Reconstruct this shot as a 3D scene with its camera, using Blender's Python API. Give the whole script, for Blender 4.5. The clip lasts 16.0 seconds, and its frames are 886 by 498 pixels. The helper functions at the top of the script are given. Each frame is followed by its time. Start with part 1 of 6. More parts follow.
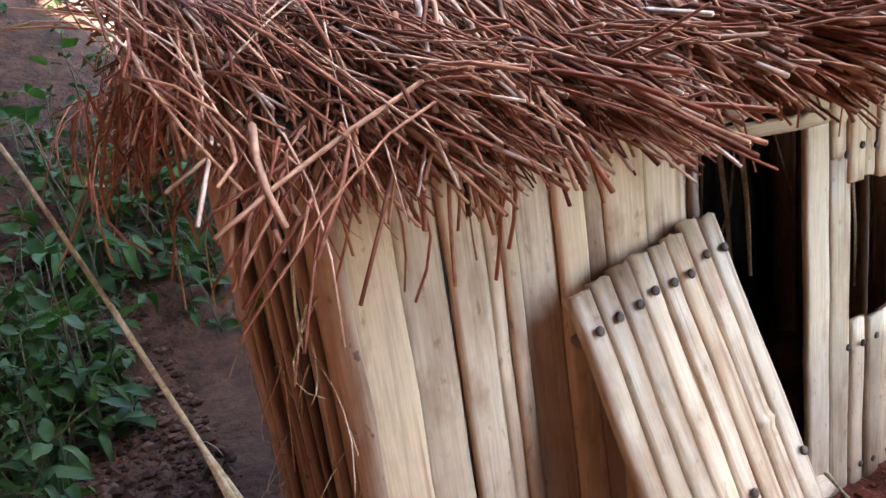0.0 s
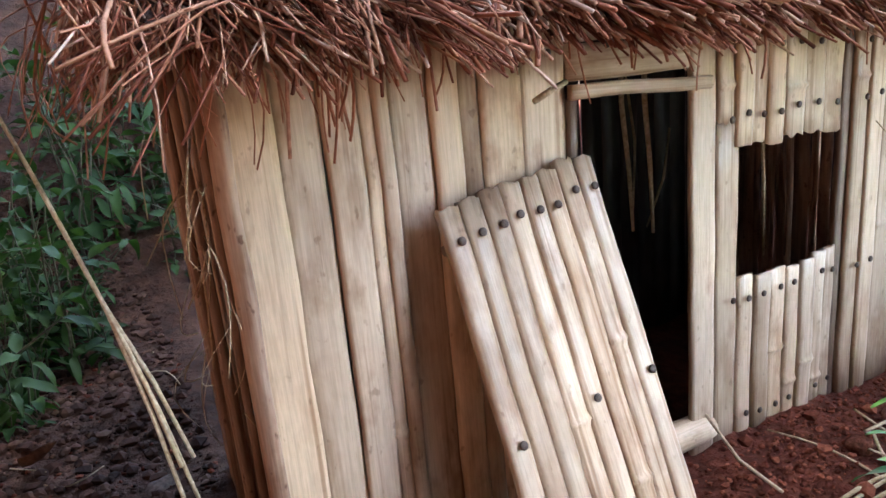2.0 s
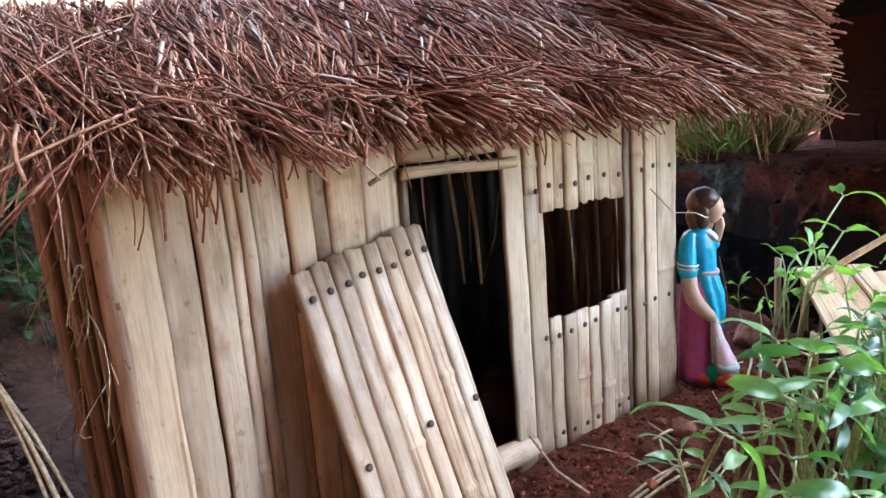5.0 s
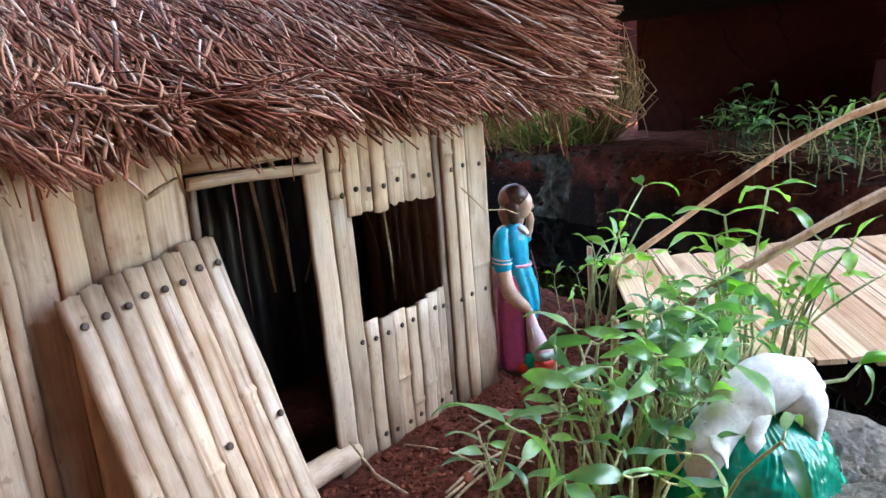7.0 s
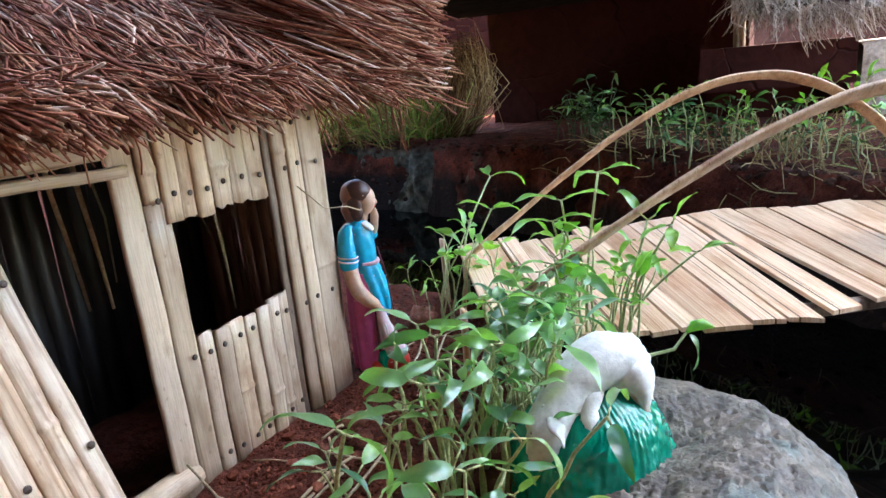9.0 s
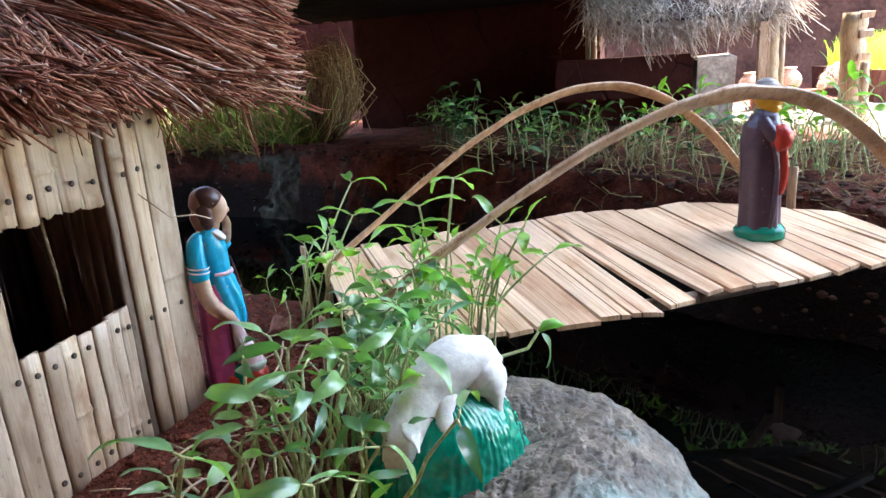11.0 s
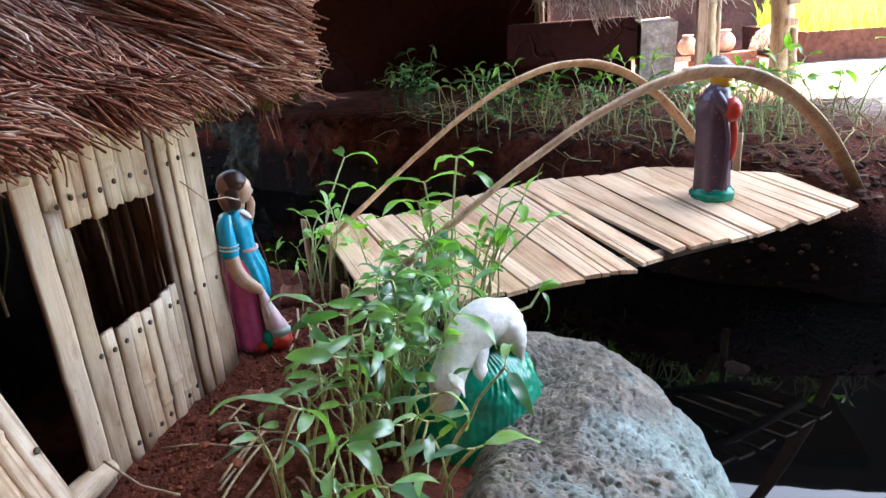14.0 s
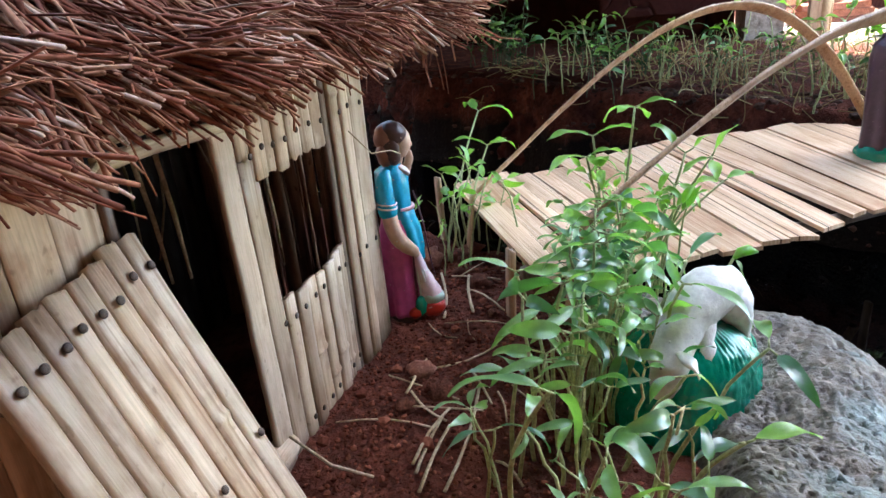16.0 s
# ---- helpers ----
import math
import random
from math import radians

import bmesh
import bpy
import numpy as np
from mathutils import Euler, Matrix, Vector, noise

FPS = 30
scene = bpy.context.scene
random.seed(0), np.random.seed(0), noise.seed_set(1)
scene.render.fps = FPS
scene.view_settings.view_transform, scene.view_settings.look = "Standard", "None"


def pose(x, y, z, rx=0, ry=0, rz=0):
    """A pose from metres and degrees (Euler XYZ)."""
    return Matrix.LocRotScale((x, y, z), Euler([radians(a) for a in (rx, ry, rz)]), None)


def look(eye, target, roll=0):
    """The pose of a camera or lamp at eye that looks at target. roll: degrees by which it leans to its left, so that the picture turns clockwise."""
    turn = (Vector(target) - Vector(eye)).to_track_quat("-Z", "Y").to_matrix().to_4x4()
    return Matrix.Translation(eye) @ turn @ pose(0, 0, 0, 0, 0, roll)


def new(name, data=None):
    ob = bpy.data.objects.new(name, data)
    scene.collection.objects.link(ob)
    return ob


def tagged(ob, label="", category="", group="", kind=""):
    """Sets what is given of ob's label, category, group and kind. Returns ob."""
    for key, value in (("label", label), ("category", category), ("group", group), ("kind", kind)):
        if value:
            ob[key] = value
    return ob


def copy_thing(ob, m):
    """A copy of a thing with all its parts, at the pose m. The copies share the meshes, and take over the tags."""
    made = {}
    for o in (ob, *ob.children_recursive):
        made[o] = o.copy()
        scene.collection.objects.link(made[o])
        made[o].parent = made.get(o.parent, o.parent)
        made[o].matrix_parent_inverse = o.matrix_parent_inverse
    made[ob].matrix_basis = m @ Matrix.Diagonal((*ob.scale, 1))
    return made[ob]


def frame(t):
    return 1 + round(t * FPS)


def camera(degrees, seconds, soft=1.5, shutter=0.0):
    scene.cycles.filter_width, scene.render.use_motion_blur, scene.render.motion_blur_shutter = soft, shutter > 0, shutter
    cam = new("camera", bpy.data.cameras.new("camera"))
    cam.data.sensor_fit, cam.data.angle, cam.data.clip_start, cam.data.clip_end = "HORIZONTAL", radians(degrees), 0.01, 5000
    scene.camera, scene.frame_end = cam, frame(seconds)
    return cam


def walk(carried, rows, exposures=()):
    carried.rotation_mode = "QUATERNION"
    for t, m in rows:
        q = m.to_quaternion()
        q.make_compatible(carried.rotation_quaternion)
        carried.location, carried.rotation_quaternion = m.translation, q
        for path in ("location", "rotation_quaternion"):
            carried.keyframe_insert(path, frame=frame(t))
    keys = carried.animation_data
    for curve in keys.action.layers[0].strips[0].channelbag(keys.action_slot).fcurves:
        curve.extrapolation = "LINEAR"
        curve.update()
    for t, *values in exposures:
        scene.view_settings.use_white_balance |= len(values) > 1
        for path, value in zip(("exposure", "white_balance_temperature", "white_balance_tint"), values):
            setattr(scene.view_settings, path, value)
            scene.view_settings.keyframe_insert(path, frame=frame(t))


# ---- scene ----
cam = camera(66.00, 16.0)
PATH = [
    (0, (-0.43470, -0.17115, 0.23040), (-0.38955, -0.08590, 0.20395), -8.50),
    (0.5, (-0.42735, -0.18025, 0.21660), (-0.38430, -0.09355, 0.19145), -8.90),
    (1, (-0.42260, -0.19555, 0.20460), (-0.37965, -0.10850, 0.18060), -7.90),
    (1.5, (-0.41985, -0.21010, 0.20510), (-0.38040, -0.12120, 0.18185), -7.20),
    (2, (-0.41570, -0.22685, 0.20465), (-0.37260, -0.14045, 0.17865), -5.30),
    (2.5, (-0.41200, -0.24040, 0.20445), (-0.36205, -0.15755, 0.17920), -4.60),
    (3, (-0.41375, -0.24810, 0.20995), (-0.36030, -0.16770, 0.18385), -3.60),
    (3.2, (-0.41595, -0.24995, 0.20990), (-0.36035, -0.17070, 0.18490), -3.70),
    (5.3, (-0.43645, -0.28470, 0.22155), (-0.37515, -0.20845, 0.20085), -4.80),
    (5.5, (-0.43760, -0.28930, 0.22050), (-0.37520, -0.21410, 0.19940), -5.00),
    (6, (-0.43205, -0.29310, 0.22500), (-0.36550, -0.22155, 0.20365), -4.80),
    (6.5, (-0.42365, -0.29535, 0.22430), (-0.35410, -0.22705, 0.20205), -4.50),
    (7, (-0.41035, -0.29290, 0.22520), (-0.33555, -0.23080, 0.20180), -4.50),
    (7.5, (-0.40255, -0.29915, 0.22410), (-0.32475, -0.24095, 0.20040), -4.90),
    (8, (-0.39590, -0.30210, 0.21960), (-0.31525, -0.24865, 0.19440), -4.80),
    (8.5, (-0.39135, -0.30255, 0.22145), (-0.30880, -0.25175, 0.19685), -5.30),
    (9, (-0.38910, -0.30575, 0.22035), (-0.30455, -0.25870, 0.19500), -5.70),
    (9.5, (-0.38775, -0.30940, 0.22220), (-0.30105, -0.26655, 0.19680), -5.10),
    (10, (-0.38115, -0.31400, 0.21765), (-0.29290, -0.27530, 0.19090), -4.70),
    (10.2, (-0.37810, -0.31515, 0.21665), (-0.28905, -0.27835, 0.18985), -4.70),
    (12.3, (-0.40640, -0.31340, 0.22620), (-0.31295, -0.29015, 0.19940), -3.70),
    (12.5, (-0.41180, -0.31165, 0.22700), (-0.31850, -0.28865, 0.19930), -4.10),
    (13, (-0.42540, -0.30805, 0.23520), (-0.33250, -0.28495, 0.20620), -4.70),
    (13.5, (-0.43630, -0.29695, 0.24200), (-0.34380, -0.27510, 0.21090), -4.20),
    (14, (-0.44570, -0.27980, 0.24955), (-0.35365, -0.25835, 0.21685), -4.50),
    (14.5, (-0.44905, -0.26470, 0.24965), (-0.35845, -0.24315, 0.21325), -5.20),
    (15, (-0.44160, -0.24075, 0.24700), (-0.35145, -0.21785, 0.21020), -5.90),
    (15.5, (-0.42875, -0.21140, 0.24180), (-0.33950, -0.18645, 0.20430), -5.50),
    (16, (-0.42365, -0.18120, 0.23910), (-0.33515, -0.15320, 0.20190), -5.30),
]
EXPOSURES = [(0, 4.7, 6600, 7), (5.5, 4.65, 6600, 7), (9, 4.5, 6700, 6), (12.5, 4.35, 6750, 7), (16, 4.35, 6800, 6)]
walk(cam, [(t, look(eye, target, roll)) for t, eye, target, roll in PATH], EXPOSURES)

# ---- world, sun, exposure ----
world = bpy.data.worlds.new("daylight")
scene.world = world
world.use_nodes = True
wn = world.node_tree.nodes
sky = wn.new("ShaderNodeTexSky")
sky.sky_type, sky.sun_disc = "NISHITA", False
SUN_AZ, SUN_EL = radians(122), radians(60)     # the sun stands off the pond's open side
sky.sun_elevation, sky.sun_rotation = SUN_EL, SUN_AZ
world.node_tree.links.new(sky.outputs[0], wn["Background"].inputs[0])
wn["Background"].inputs[1].default_value = 0.15
sun_dir = Vector((math.sin(SUN_AZ) * math.cos(SUN_EL), math.cos(SUN_AZ) * math.cos(SUN_EL), math.sin(SUN_EL)))
sun = new("sun", bpy.data.lights.new("sun", "SUN"))
sun.data.energy, sun.data.angle, sun.data.color = 2.6, radians(0.5), (1.0, 0.95, 0.87)
sun.matrix_world = look(sun_dir * 10, (0, 0, 0))


# ---- building helpers ----
class Shape:
    """Gathers vertices, faces and material numbers for one mesh."""

    def __init__(self):
        self.v, self.f, self.m, self.count = [], [], [], 0

    def add(self, verts, faces, mat=0):
        base = self.count
        self.v.append(np.asarray(verts, float).reshape(-1, 3))
        self.count += len(self.v[-1])
        self.f.extend([tuple(base + k for k in face) for face in faces])
        self.m.extend([mat] * len(faces))

    def mesh(self, name, mats, smooth=True):
        me = bpy.data.meshes.new(name)
        me.from_pydata(np.concatenate(self.v).tolist(), [], self.f)
        for mat in mats if isinstance(mats, (list, tuple)) else [mats]:
            me.materials.append(mat)
        me.polygons.foreach_set("material_index", self.m)
        me.polygons.foreach_set("use_smooth", [smooth] * len(self.f))
        me.update()
        return me


def part(name, shape, mats, parent, label="", smooth=True, m=None):
    """One mesh object under a thing or a part."""
    me = shape if isinstance(shape, bpy.types.Mesh) else shape.mesh(name, mats, smooth)
    ob = new(name, me)
    ob.parent = parent
    if m is not None:
        ob.matrix_local = m
    if label:
        tagged(ob, label)
    return ob


def thing(name, label, category, group="", m=None, kind=""):
    ob = new(name)
    ob.empty_display_size = 0.02
    if m is not None:
        ob.matrix_world = m
    return tagged(ob, label, category, group, kind)


def solid(name, shape, mats, label, category, group="", kind="", smooth=True, m=None):
    ob = new(name, shape.mesh(name, mats, smooth))
    if m is not None:
        ob.matrix_world = m
    return tagged(ob, label, category, group, kind)


def tube(shape, pts, radii, sides=6, mat=0, flat=1.0, cap=True):
    """A tube along points; flat squeezes it across."""
    pts = [Vector(p) for p in pts]
    n = len(pts)
    if not hasattr(radii, "__len__"):
        radii = [radii] * n
    verts, faces = [], []
    side = None
    for i, p in enumerate(pts):
        d = (pts[min(i + 1, n - 1)] - pts[max(i - 1, 0)])
        d = d.normalized() if d.length > 0 else Vector((0, 0, 1))
        if side is None:
            side = d.cross(Vector((0.13, 0.21, 0.97)))
            if side.length < 0.05:
                side = d.cross(Vector((1, 0, 0)))
        side = (side - d * side.dot(d)).normalized()
        up = d.cross(side)
        for k in range(sides):
            a = 2 * math.pi * k / sides
            verts.append(p + side * (math.cos(a) * radii[i]) + up * (math.sin(a) * radii[i] * flat))
    for i in range(n - 1):
        for k in range(sides):
            a, b = i * sides + k, i * sides + (k + 1) % sides
            faces.append((a, b, b + sides, a + sides))
    if cap:
        faces.append(tuple(range(sides))[::-1])
        faces.append(tuple(range((n - 1) * sides, n * sides)))
    shape.add([tuple(v) for v in verts], faces, mat)


def rings(shape, rows, sides=20, mat=0, mats=None):
    """A body of stacked elliptical rings: rows of z, cx, cy, rx, ry."""
    verts, faces = [], []
    for z, cx, cy, rx, ry in rows:
        for k in range(sides):
            a = 2 * math.pi * k / sides
            verts.append((cx + rx * math.cos(a), cy + ry * math.sin(a), z))
    n = len(rows)
    base = shape.count
    shape.add(verts, [], mat)
    for i in range(n - 1):
        for k in range(sides):
            a, b = i * sides + k, i * sides + (k + 1) % sides
            shape.f.append((base + a, base + b, base + b + sides, base + a + sides))
            shape.m.append(mats[i] if mats else mat)
    shape.f.append(tuple(base + k for k in range(sides))[::-1])
    shape.m.append(mats[0] if mats else mat)
    shape.f.append(tuple(base + (n - 1) * sides + k for k in range(sides)))
    shape.m.append(mats[-1] if mats else mat)


def blob(shape, centre, radii, mat=0, rough=0.0, seed=0, sides=16, stacks=10, turn=None):
    """A rounded lump, roughened by noise."""
    c, r = Vector(centre), Vector(radii)
    verts, faces = [], []
    for i in range(stacks + 1):
        th = math.pi * i / stacks
        for k in range(sides):
            a = 2 * math.pi * k / sides
            d = Vector((math.sin(th) * math.cos(a), math.sin(th) * math.sin(a), math.cos(th)))
            s = 1 + rough * noise.noise(d * 2.1 + Vector((seed * 3.7, seed * 1.3, seed)))
            q = Vector((d.x * r.x * s, d.y * r.y * s, d.z * r.z * s))
            if turn is not None:
                q = turn @ q
            verts.append(tuple(c + q))
    for i in range(stacks):
        for k in range(sides):
            a, b = i * sides + k, i * sides + (k + 1) % sides
            faces.append((a, a + sides, b + sides, b))
    shape.add(verts, faces, mat)


def box(shape, lo, hi, mat=0, jitter=0.0, rng=random):
    x0, y0, z0 = lo
    x1, y1, z1 = hi
    v = [(x0, y0, z0), (x1, y0, z0), (x1, y1, z0), (x0, y1, z0), (x0, y0, z1), (x1, y0, z1), (x1, y1, z1), (x0, y1, z1)]
    v = [tuple(c + rng.uniform(-jitter, jitter) for c in p) for p in v]
    shape.add(v, [(3, 2, 1, 0), (4, 5, 6, 7), (0, 1, 5, 4), (1, 2, 6, 5), (2, 3, 7, 6), (3, 0, 4, 7)], mat)


# ---- materials ----
def material(name, rough=0.7, metal=0.0, spec=0.5):
    mat = bpy.data.materials.new(name)
    mat.use_nodes = True
    nt = mat.node_tree
    b = nt.nodes["Principled BSDF"]
    b.inputs["Roughness"].default_value = rough
    b.inputs["Metallic"].default_value = metal
    b.inputs["Specular IOR Level"].default_value = spec
    return mat, nt, b


def node(nt, kind, **values):
    n = nt.nodes.new(kind)
    for key, value in values.items():
        n.inputs[key.replace("_", " ")].default_value = value
    return n


def ramp(nt, source, stops):
    n = nt.nodes.new("ShaderNodeValToRGB")
    while len(n.color_ramp.elements) < len(stops):
        n.color_ramp.elements.new(0.5)
    for e, (at, colour) in zip(n.color_ramp.elements, stops):
        e.position, e.color = at, (*colour, 1)
    nt.links.new(source, n.inputs[0])
    return n.outputs[0]


def mixed(nt, how, a, b, factor=1.0):
    n = nt.nodes.new("ShaderNodeMix")
    n.data_type, n.blend_type = "RGBA", how
    for sock, value in ((n.inputs[0], factor), (n.inputs[6], a), (n.inputs[7], b)):
        if isinstance(value, bpy.types.NodeSocket):
            nt.links.new(value, sock)
        elif isinstance(value, tuple):
            sock.default_value = (*value, 1)
        else:
            sock.default_value = value
    return n.outputs[2]


def coords(nt, stretch=(1, 1, 1), offset_random=True, where="Object"):
    tc = nt.nodes.new("ShaderNodeTexCoord")
    mp = nt.nodes.new("ShaderNodeMapping")
    mp.inputs["Scale"].default_value = stretch
    nt.links.new(tc.outputs[where], mp.inputs[0])
    if offset_random:
        oi = nt.nodes.new("ShaderNodeObjectInfo")
        sc = nt.nodes.new("ShaderNodeMath")
        sc.operation = "MULTIPLY"
        sc.inputs[1].default_value = 37.0
        nt.links.new(oi.outputs["Random"], sc.inputs[0])
        nt.links.new(sc.outputs[0], mp.inputs["Location"])
    return mp.outputs[0]


def noisy(nt, vec, scale, detail=4, rough=0.55):
    n = node(nt, "ShaderNodeTexNoise", Scale=scale, Detail=detail, Roughness=rough)
    nt.links.new(vec, n.inputs["Vector"])
    return n.outputs["Fac"]


def bump(nt, b, height, strength, distance):
    n = node(nt, "ShaderNodeBump", Strength=strength, Distance=distance)
    nt.links.new(height, n.inputs["Height"])
    nt.links.new(n.outputs[0], b.inputs["Normal"])


def bamboo_material(name, pale, mid, dark, spot=0.7, line=0.8):
    """Split bamboo: fine grain along z, blotches, dark specks, each slat of its own shade."""
    mat, nt, b = material(name, 0.42)
    vec = coords(nt, (1, 1, 0.04))
    grain = noisy(nt, vec, 900, 3, 0.6)
    vec2 = coords(nt, (1, 1, 0.3))
    blot = noisy(nt, vec2, 70, 4, 0.6)
    col = ramp(nt, grain, [(0.3, mid), (0.62, pale)])
    shade = ramp(nt, blot, [(0.30, dark), (0.52, (1, 1, 1))])
    col = mixed(nt, "MULTIPLY", col, shade, 0.75)
    spots = noisy(nt, coords(nt, (1, 1, 0.6)), 260, 2, 0.5)
    col = mixed(nt, "MULTIPLY", col, ramp(nt, spots, [(0.27, (0.35, 0.24, 0.17)), (0.34, (1, 1, 1))]), spot)
    damp = noisy(nt, coords(nt, (1, 1, 0.35), False), 17, 6, 0.7)
    col = mixed(nt, "MULTIPLY", col, ramp(nt, damp, [(0.38, (0.56, 0.49, 0.44)), (0.46, (0.82, 0.78, 0.75)), (0.55, (1, 1, 1))]), 0.60)
    stain = noisy(nt, coords(nt, (1, 1, 0.45)), 34, 5, 0.65)
    col = mixed(nt, "MULTIPLY", col, ramp(nt, stain, [(0.36, (0.62, 0.50, 0.42)), (0.47, (1, 1, 1))]), 0.8)
    streak = noisy(nt, coords(nt, (1, 1, 0.02)), 330, 2, 0.5)
    col = mixed(nt, "MULTIPLY", col, ramp(nt, streak, [(0.30, (0.56, 0.43, 0.34)), (0.42, (1, 1, 1))]), line)
    oi = nt.nodes.new("ShaderNodeObjectInfo")
    tint = ramp(nt, oi.outputs["Random"], [(0.0, (0.66, 0.59, 0.53)), (0.45, (0.96, 0.93, 0.91)), (1.0, (1.10, 1.02, 0.92))])
    col = mixed(nt, "MULTIPLY", col, tint)
    nt.links.new(col, b.inputs["Base Color"])
    nt.links.new(ramp(nt, blot, [(0.3, (0.7, 0.7, 0.7)), (0.6, (0.36, 0.36, 0.36))]), b.inputs["Roughness"])
    bump(nt, b, grain, 0.25, 0.0006)
    return mat


def island_material(name, stops, rough=0.7, scale=600, spec=0.3, stretch=(1, 1, 1)):
    """Many loose pieces in one mesh, each of its own colour."""
    mat, nt, b = material(name, rough, spec=spec)
    g = nt.nodes.new("ShaderNodeNewGeometry")
    col = ramp(nt, g.outputs["Random Per Island"], stops)
    n = noisy(nt, coords(nt, stretch, False), scale, 3)
    col = mixed(nt, "MULTIPLY", col, ramp(nt, n, [(0.3, (0.5, 0.45, 0.42)), (0.6, (1, 1, 1))]), 0.8)
    nt.links.new(col, b.inputs["Base Color"])
    bump(nt, b, n, 0.3, 0.0005)
    return mat


def mottled(name, a, c, scale, rough=0.75, depth=0.002, strength=0.5, fine=4.0, spec=0.4, wear=None, third=None):
    """Two-scale mottling with relief."""
    mat, nt, b = material(name, rough, spec=spec)
    vec = coords(nt, (1, 1, 1), False)
    big, small = noisy(nt, vec, scale, 5, 0.6), noisy(nt, vec, scale * fine, 5, 0.65)
    stops = [(0.33, a), (0.66, c)] if third is None else [(0.3, a), (0.5, third), (0.7, c)]
    col = ramp(nt, big, stops)
    col = mixed(nt, "MULTIPLY", col, ramp(nt, small, [(0.3, (0.45, 0.42, 0.4)), (0.6, (1, 1, 1))]), 0.8)
    if wear is not None:
        spot = noisy(nt, vec, scale * 1.7, 3, 0.5)
        col = mixed(nt, "MIX", col, wear, ramp(nt, spot, [(0.66, (0, 0, 0)), (0.72, (1, 1, 1))]))
    nt.links.new(col, b.inputs["Base Color"])
    nt.links.new(ramp(nt, small, [(0.3, (min(1, rough * 1.15),) * 3), (0.7, (rough * 0.8,) * 3)]), b.inputs["Roughness"])
    both = mixed(nt, "ADD", big, small, 0.6)
    bump(nt, b, both, strength, depth)
    return mat


def leaf_material(name, low, high, under=0.35, rough=0.27, spec=0.75):
    mat, nt, b = material(name, rough, spec=spec)
    oi = nt.nodes.new("ShaderNodeObjectInfo")
    col = ramp(nt, oi.outputs["Random"], [(0.0, low), (1.0, high)])
    n = noisy(nt, coords(nt, (1, 1, 1)), 120, 3)
    col = mixed(nt, "MULTIPLY", col, ramp(nt, n, [(0.3, (0.6, 0.65, 0.6)), (0.65, (1, 1, 1))]), 0.7)
    nt.links.new(col, b.inputs["Base Color"])
    b.inputs["Coat Weight"].default_value, b.inputs["Coat Roughness"].default_value = (0.9 if spec > 0.6 else 0.0), 0.32
    bump(nt, b, n, 0.3, 0.0008)
    tr = nt.nodes.new("ShaderNodeBsdfTranslucent")
    nt.links.new(mixed(nt, "MULTIPLY", col, (1.5, 1.9, 0.5)), tr.inputs[0])
    ms = nt.nodes.new("ShaderNodeMixShader")
    ms.inputs[0].default_value = under
    nt.links.new(b.outputs[0], ms.inputs[1])
    nt.links.new(tr.outputs[0], ms.inputs[2])
    nt.links.new(ms.outputs[0], nt.nodes["Material Output"].inputs[0])
    return mat


BAMBOO = bamboo_material("split_bamboo", (0.68, 0.545, 0.405), (0.54, 0.425, 0.310), (0.64, 0.53, 0.44), 0.45)
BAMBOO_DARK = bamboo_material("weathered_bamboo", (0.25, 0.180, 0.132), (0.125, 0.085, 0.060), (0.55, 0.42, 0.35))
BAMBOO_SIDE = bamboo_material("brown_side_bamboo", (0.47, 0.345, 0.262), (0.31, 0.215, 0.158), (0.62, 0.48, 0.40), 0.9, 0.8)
# back wall slats: the hut's inner shade is put into this near-black colour
BAMBOO_SHADE = bamboo_material("shade_dark_bamboo", (0.020, 0.014, 0.011), (0.010, 0.007, 0.006), (0.5, 0.4, 0.35))
NAIL = mottled("rusty_nail", (0.05, 0.035, 0.028), (0.11, 0.07, 0.05), 900, 0.55, 0.0003)
STRAW = island_material("dry_thatch", [(0.0, (0.10, 0.034, 0.022)), (0.22, (0.21, 0.070, 0.043)), (0.50, (0.31, 0.125, 0.079)), (0.76, (0.42, 0.210, 0.130)), (0.92, (0.51, 0.320, 0.230)), (1.0, (0.64, 0.51, 0.43))], 0.85, 420, 0.15)
STRAW_GREY = island_material("grey_thatch", [(0.0, (0.26, 0.17, 0.12)), (0.5, (0.56, 0.43, 0.33)), (1.0, (0.74, 0.64, 0.54))], 0.7, 400)
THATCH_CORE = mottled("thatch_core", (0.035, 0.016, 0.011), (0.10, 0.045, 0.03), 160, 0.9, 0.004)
GREENGRASS = island_material("green_grass", [(0.0, (0.11, 0.25, 0.05)), (0.6, (0.28, 0.44, 0.08)), (1.0, (0.56, 0.60, 0.16))], 0.5, 300)
BRICK = mottled("brick_red", (0.20, 0.07, 0.045), (0.34, 0.13, 0.085), 120, 0.9, 0.002)
CLODMAT = mottled("clod_soil", (0.08, 0.027, 0.017), (0.19, 0.068, 0.043), 160, 0.95, 0.003, spec=0.1)
PALESTRAW = mottled("pale_straw", (0.42, 0.30, 0.17), (0.62, 0.50, 0.34), 180, 0.6, 0.0004)
DEADLEAF = mottled("dead_leaf", (0.07, 0.038, 0.025), (0.17, 0.10, 0.065), 120, 0.8, 0.001)
BROWNGRASS = island_material("brown_dry_grass", [(0.0, (0.10, 0.055, 0.025)), (0.5, (0.30, 0.18, 0.08)), (0.85, (0.50, 0.34, 0.17)), (1.0, (0.62, 0.50, 0.28))], 0.7, 500)
